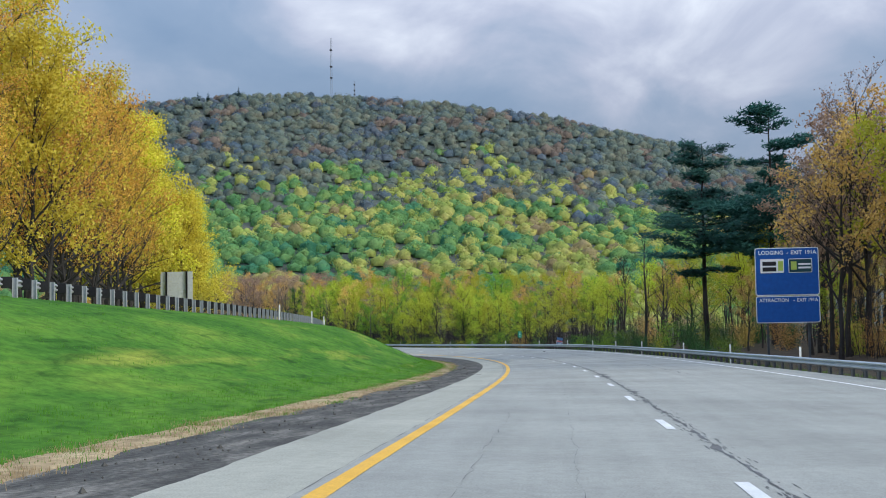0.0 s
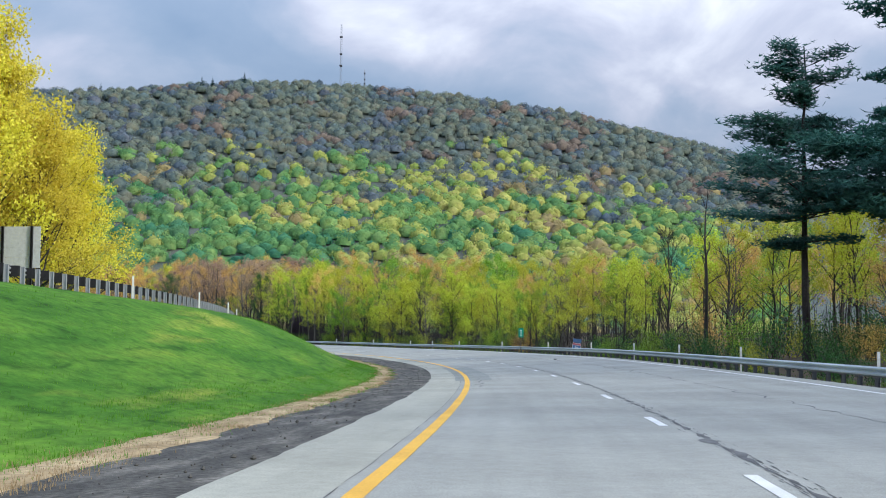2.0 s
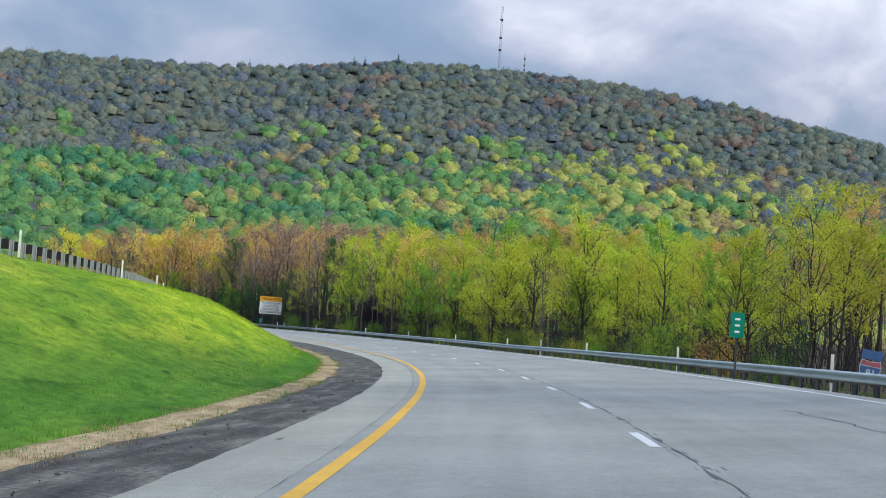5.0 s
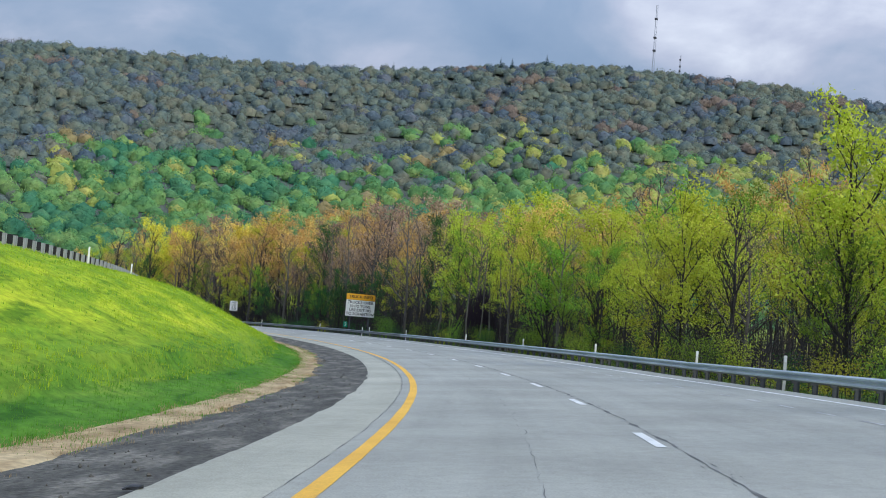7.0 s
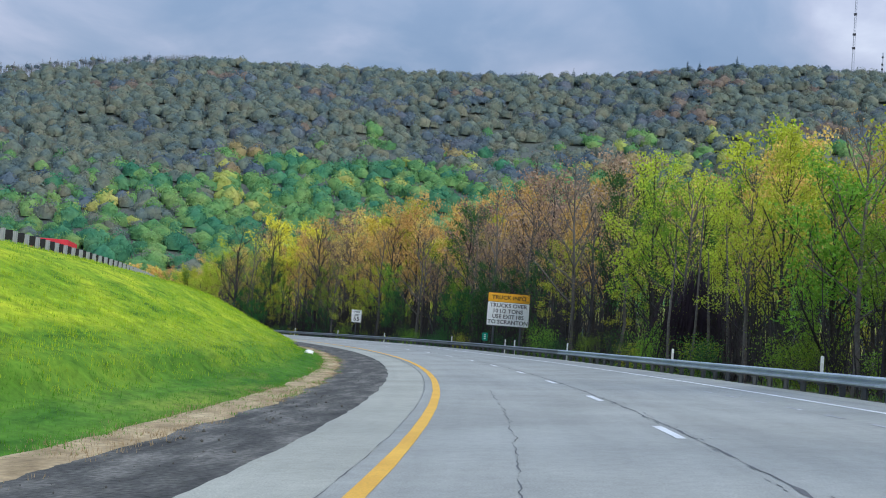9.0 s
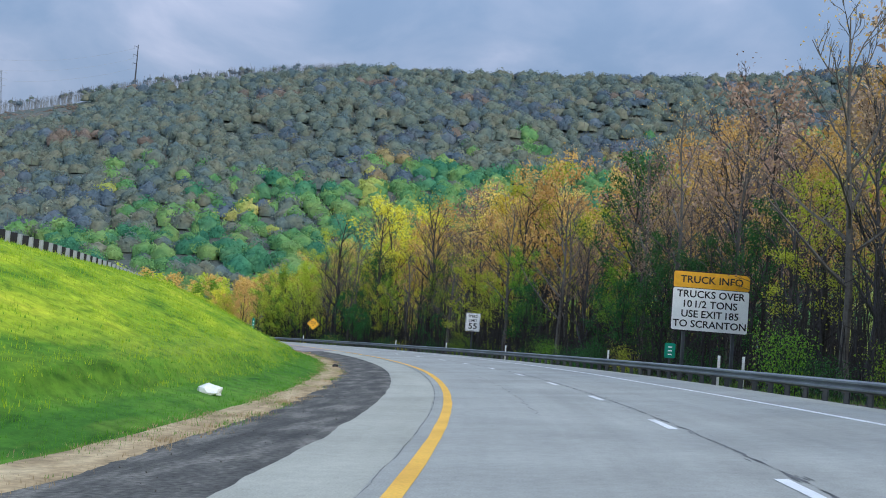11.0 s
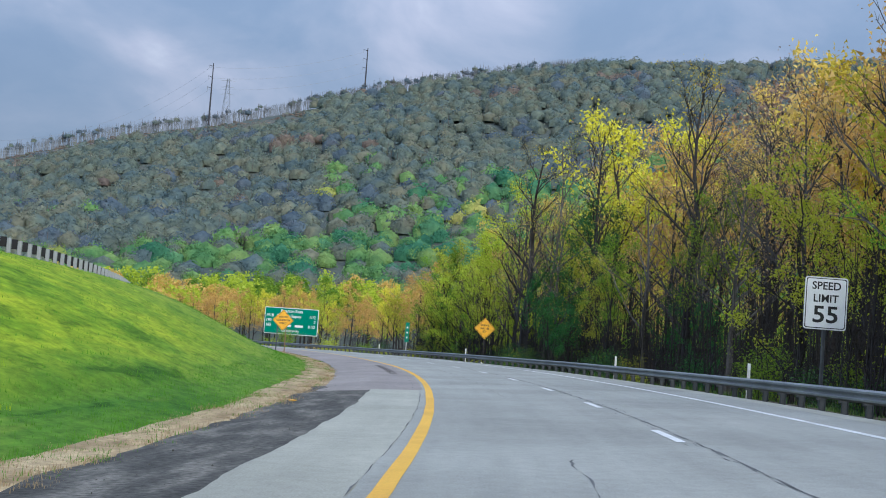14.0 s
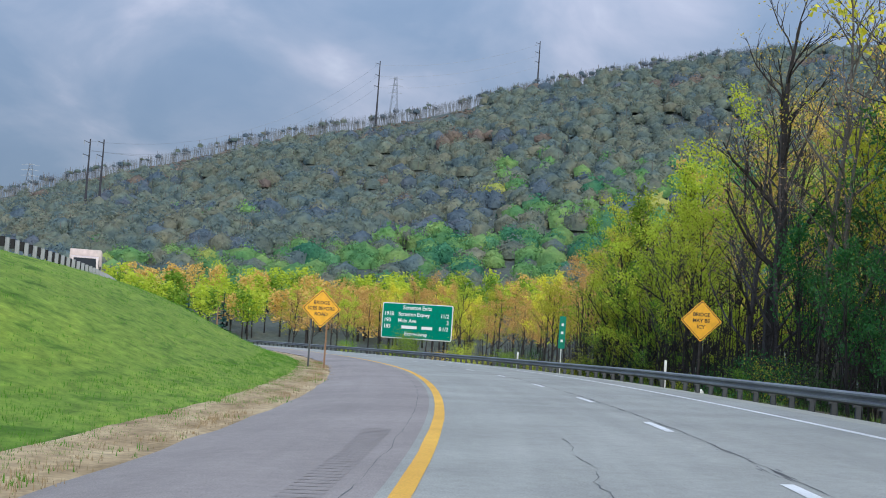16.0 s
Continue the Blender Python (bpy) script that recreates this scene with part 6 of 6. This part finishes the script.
def lattice_pylon(x, y, z, h, rz):
    e = tagged(new("lattice_pylon"), "pale steel lattice pylon on the ridge", "pylon", "power line")
    g = Geo()
    n = 9
    for i in range(n):
        z0, z1 = h * i / n, h * (i + 1) / n
        k0, k1 = 4.0 * (1 - 0.8 * i / n), 4.0 * (1 - 0.8 * (i + 1) / n)
        for a in range(4):
            c0 = ((1, 1), (-1, 1), (-1, -1), (1, -1))[a]
            c1 = ((1, 1), (-1, 1), (-1, -1), (1, -1))[(a + 1) % 4]
            g.add(*tube([(c0[0] * k0, c0[1] * k0, z0), (c0[0] * k1, c0[1] * k1, z1)], [0.17, 0.17], 3))
            g.add(*tube([(c0[0] * k0, c0[1] * k0, z0), (c1[0] * k1, c1[1] * k1, z1)], [0.1, 0.1], 3))
    mesh_ob("frame", g.v, g.f, M_WIRE, e)
    for zz in (0.68, 0.82, 0.95):
        V, Fc = tube([(-6, 0, h * zz), (0, 0, h * zz + 0.8), (6, 0, h * zz)], [0.12, 0.25, 0.12], 4)
        mesh_ob("arm", V, Fc, M_WIRE, e)
    e.matrix_world = pose(x, y, z, 0, 0, rz)
    return e


lattice_mast(-221, 1559, 268, 74, 1.5)
lattice_mast(-196, 1565, 268, 26, 0.9)


def crest(az, r):
    x, y = polar(az, r)
    return x, y, hill(az, r)


def ridge_sticks():
    """Thin pale trunks and twigs of the bare trees that stand against the sky."""
    rg = random.Random(3)
    g = Geo()
    for i in range(2800):
        az = rg.uniform(34, 62) if i % 5 else rg.uniform(-12, 6)
        x, y, z = crest(az, rg.uniform(1266, 1290))
        h = rg.uniform(7, 10.5) if az > 30 else rg.uniform(4, 8)
        lean = Vector((rg.uniform(-0.6, 0.6), rg.uniform(-0.6, 0.6), 0))
        p = Vector((x, y, z - 0.5))
        top = p + lean + Vector((0, 0, h))
        g.add(*tube([p, p.lerp(top, 0.6), top], [0.2, 0.15, 0.05], 3))
        for k in range(13):
            a = p.lerp(top, rg.uniform(0.45, 1.0))
            b = a + Vector((rg.uniform(-2.6, 2.6), rg.uniform(-2.6, 2.6), rg.uniform(0.3, 2.2)))
            g.add([a + Vector((0.07, 0, 0)), a - Vector((0.07, 0, 0)), b], [(0, 1, 2)])
    tagged(mesh_ob("ridge_wood", g.v, g.f, M_BARKR), "thin pale bare trunks along the skyline ridge", "woods", kind="stuff")


ridge_sticks()


def spruce(x, y, z, h):
    """A small dark conifer of drooping tiers."""
    e = tagged(new("spruce"), "small dark conifer standing above the other trees", "conifer", "dark conifers")
    V, Fc = tube([(0, 0, -1), (0, 0, h)], [0.25, 0.05], 5)
    mesh_ob("trunk", V, Fc, M_BARK, e)
    g = Geo()
    rg = random.Random(int(x) & 255)
    for k in range(110):
        t = rg.random() ** 0.8
        a = rg.uniform(0, 6.28)
        L = h * 0.27 * (1 - t) + 0.4
        c = Vector((0, 0, h * (0.08 + 0.92 * t)))
        o = Vector((math.cos(a) * L, math.sin(a) * L, -0.25 * L))
        w = Vector((-math.sin(a), math.cos(a), 0)) * L * 0.32
        g.add([c, c + o * 0.7 + w, c + o, c + o * 0.7 - w], [(0, 1, 2, 3)])
    mesh_ob("boughs", g.v, g.f, LEAF["pine"], e, "dark drooping boughs")
    e.matrix_world = pose(x, y, z)


for az, r, h in ((13.9, 1262, 13), (13.4, 1258, 12), (11.9, 1266, 14), (18.6, 1262, 12)):
    spruce(*crest(az, r), h + 2)

for az_x, az_y, h in ((-380, 592, 13.5), (-384, 586, 12.5)):
    spruce(az_x, az_y, -4.2, h)

PA, PB = (-994, 1131, 166), (-940, 1254, 208)
pole_pylon(*PA, 53, 40)
pole_pylon(*PB, 45, 40)
lattice_pylon(-996, 1150, 168, 42, 40)
PC = (-886, 829, 63)
pole_pylon(PC[0], PC[1], PC[2] - 3, 46, 60, 2)
pole_pylon(PC[0] + 7, PC[1] + 5, PC[2] - 3, 46, 60, 2)
lattice_pylon(-1058, 877, 78, 28, 60)


def wire(a, b, sag):
    """A hanging conductor between two poles."""
    A, B = Vector(a), Vector(b)
    pts = [A.lerp(B, i / 16) - Vector((0, 0, sag * 4 * (i / 16) * (1 - i / 16))) for i in range(17)]
    V, Fc = tube(pts, [0.10] * 17, 4)
    tagged(mesh_ob("power_cable", V, Fc, M_WIRE), "pale hanging power cable along the ridge corridor", "power cable", "power line")


for k, (za, zc) in enumerate(((50, 42), (41, 36), (32, 36))):
    wire((PA[0] - 3 + k, PA[1], PA[2] + za), (PC[0] - 3 + 3 * k, PC[1], PC[2] + zc), 22)
    wire((PA[0] - 3 + k, PA[1], PA[2] + za), (PB[0] - 3 + k, PB[1], PB[2] + za - 8), 6)


# a wooden utility pole down in the valley
up = tagged(new("utility_pole"), "plain pale wooden utility pole in the valley", "utility pole")
V, Fc = tube([(0, 0, -1), (0, 0, 10.2)], [0.2, 0.14], 8)
mesh_ob("shaft", V, Fc, M_WOODP, up)
V, Fc = tube([(-1.2, 0, 9.6), (1.2, 0, 9.6)], [0.08, 0.08], 4)
mesh_ob("crossarm", V, Fc, M_WOODP, up)
up.matrix_world = pose(-373, 586, -4.2, 0, 0, 30)


# ---- grass ----
def blades(name, label, n, sr, dr, length, width, material, seed, zf, per=5, dens=None, spread=0.10):
    """Tufts of thin grass blades scattered along the road."""
    rg = np.random.default_rng(seed)
    spots = []
    for s, d, u in zip(rg.uniform(*sr, n).tolist(), rg.uniform(*dr, n).tolist(), rg.random(n).tolist()):
        if dens and u > dens(s, d):
            continue
        x, y = flat(s, d)
        spots.append((x, y, zf(s, d), length * (0.7 + 0.6 * noise.noise((x * 0.5, y * 0.5, 3.3)))))
    P = np.repeat(np.array(spots), per, axis=0)
    k = len(P)
    a = rg.uniform(0, 6.283, k)
    ca, sa = np.cos(a), np.sin(a)
    tall = np.maximum(0.02, P[:, 3] * rg.uniform(0.6, 1.4, k))
    lean = tall * rg.uniform(0.2, 1.0, k)
    w = width * rg.uniform(0.7, 1.4, k)
    bx, by = P[:, 0] + rg.normal(0, spread, k), P[:, 1] + rg.normal(0, spread, k)
    V = np.stack([np.stack([bx - sa * w, by + ca * w, P[:, 2] - 0.04], 1), np.stack([bx + sa * w, by - ca * w, P[:, 2] - 0.04], 1),
                  np.stack([bx + ca * lean, by + sa * lean, P[:, 2] + tall], 1)], 1).reshape(-1, 3)
    me = bpy.data.meshes.new(name)
    me.vertices.add(k * 3)
    me.vertices.foreach_set("co", V.astype(np.float32).ravel())
    me.loops.add(k * 3)
    me.loops.foreach_set("vertex_index", np.arange(k * 3, dtype=np.int32))
    me.polygons.add(k)
    me.polygons.foreach_set("loop_start", np.arange(0, k * 3, 3, dtype=np.int32))
    me.update(calc_edges=True)
    me.materials.append(material)
    return tagged(new(name, me), label, "grass", kind="stuff")


M_BLADE = leafy("grass_blades_green", (0.10, 0.25, 0.02), (0.15, 0.32, 0.03), 0.45)
M_BLADE_L = leafy("grass_blades_lime", (0.28, 0.39, 0.014), (0.42, 0.48, 0.028), 0.4)
M_BLADE_V = leafy("grass_blades_rough", (0.05, 0.13, 0.02), (0.17, 0.21, 0.05), 0.2)
M_BLADE_T = leafy("grass_blades_dry", (0.36, 0.265, 0.14), (0.52, 0.40, 0.23), 0.4)


def slope_z(s, d):
    return rise(s) + left_ground(s, d) + lift(s, d)


blades("short_grass", "short green grass on the median slope", 30000, (6, 560), (-15.6, -4.2), 0.045, 0.007, M_BLADE, 1, slope_z, 8, lambda s, d: 0.5 + 0.9 * noise.noise((s * 0.12, d * 0.4, 1)), 0.16)
blades("short_grass", "fresh green grass along the slope's foot", 20000, (6, 540), (-6.6, -3.5), 0.05, 0.007, M_BLADE, 2, slope_z, 9, lambda s, d: 1.0 if d < -4.1 else 0.30 + 1.2 * noise.noise((s * 0.25, d * 1.2, 6)), 0.14)
blades("tall_grass", "tall lime green grass on the median slope", 34000, (180, 470), (-15.4, -6.0), 0.085, 0.008, M_BLADE_L, 3, slope_z, 8, lambda s, d: min(1, max(0, (s - 190) / 40)) * min(1, max(0, (430 - s) / 60)) * (0.6 + 0.8 * noise.noise((s * 0.1, d * 0.3, 7))), 0.18)
blades("dry_grass", "tan dead grass along the gravel edge", 20000, (6, 540), (-5.0, -3.35), 0.04, 0.007, M_BLADE_T, 5, slope_z, 10, lambda s, d: max(0, 1.0 - abs(d + 4.1) / 0.8) + 0.8 * noise.noise((s * 0.3, d, 2)), 0.14)
blades("verge_grass", "rough green and tan grass behind the outer guard rail", 9000, (40, 560), (9.8, 15.5), 0.22, 0.016, M_BLADE_V, 6, lambda s, d: rise(s) + right_ground(s, d), 5, lambda s, d: 1.0 if rail_off(s) + 0.3 < d < rail_off(s) + 4 else 0.0)

# ---- litter on the shoulder ----
def scrap(name, label, cat, s, d, size, material, seed):
    """A crumpled piece lying on the verge."""
    rg = random.Random(seed)
    bm = bmesh.new()
    bmesh.ops.create_icosphere(bm, subdivisions=2, radius=1.0)
    for v in bm.verts:
        k = 1 + 0.45 * noise.noise(v.co * 2.1 + Vector((seed, 0, 0)))
        v.co = Vector((v.co.x * size[0] * k, v.co.y * size[1] * k, max(-0.25, v.co.z) * size[2] * k))
    me = bpy.data.meshes.new(name)
    bm.to_mesh(me)
    bm.free()
    me.materials.append(material)
    ob = tagged(new(name, me), label, cat)
    x, y = flat(s, d)
    ground_z = slope_z(s, d) if d < 0 else rise(s) + bank(s) * d if d < rail_off(s) - 1 else right_z(s, d)
    ob.matrix_world = pose(x, y, ground_z + size[2] * 0.2, 0, 0, rg.uniform(0, 360))


scrap("tyre_scrap", "dark torn tyre scrap on the shoulder's gravel", "litter", 393, -3.9, (0.15, 0.10, 0.13), M_BLACK, 1)
scrap("plastic_bag", "crumpled white plastic bag lying in the grass", "litter", 350.2, -5.35, (0.36, 0.25, 0.2), M_PLASTIC, 2)
scrap("yellow_scrap", "flat yellow scrap on the gravel", "litter", 437.5, -3.3, (0.13, 0.05, 0.02), M_SIGNY, 3)
scrap("rubber_scrap", "flat dark rubber scrap on the shoulder", "litter", 216, -1.5, (0.17, 0.05, 0.03), M_BLACK, 4)
scrap("rubber_scrap", "small black rubber scrap on the asphalt", "litter", 161, 8.3, (0.14, 0.08, 0.05), M_BLACK, 5)
scrap("plastic_bag", "torn white plastic bag under the guard rail", "litter", 510, rail_off(510) + 0.5, (0.26, 0.16, 0.16), M_PLASTIC, 6)


def stones():
    """Loose stones on the millings strip."""
    rg = random.Random(23)
    g = Geo()
    for i in range(1500):
        s = rg.uniform(8, 452) if i % 2 else rg.uniform(8, 300)
        d = rg.triangular(-3.6, -1.6, -2.6)
        x, y = flat(s, d)
        z = slope_z(s, d) - 0.02
        r = rg.uniform(0.006, 0.018) if i % 6 else rg.uniform(0.02, 0.045)
        q = [rg.uniform(0.6, 1.4) for _ in range(6)]
        V = [(x + r * q[0], y, z), (x, y + r * q[1], z), (x - r * q[2], y, z), (x, y - r * q[3], z), (x, y, z + r * q[4]), (x, y, z - r)]
        g.add(V, [(0, 1, 4), (1, 2, 4), (2, 3, 4), (3, 0, 4), (1, 0, 5), (2, 1, 5), (3, 2, 5), (0, 3, 5)])
    tagged(mesh_ob("gravel", g.v, g.f, M_GRAVEL), "loose dark stones on the millings strip", "gravel", kind="stuff")


stones()
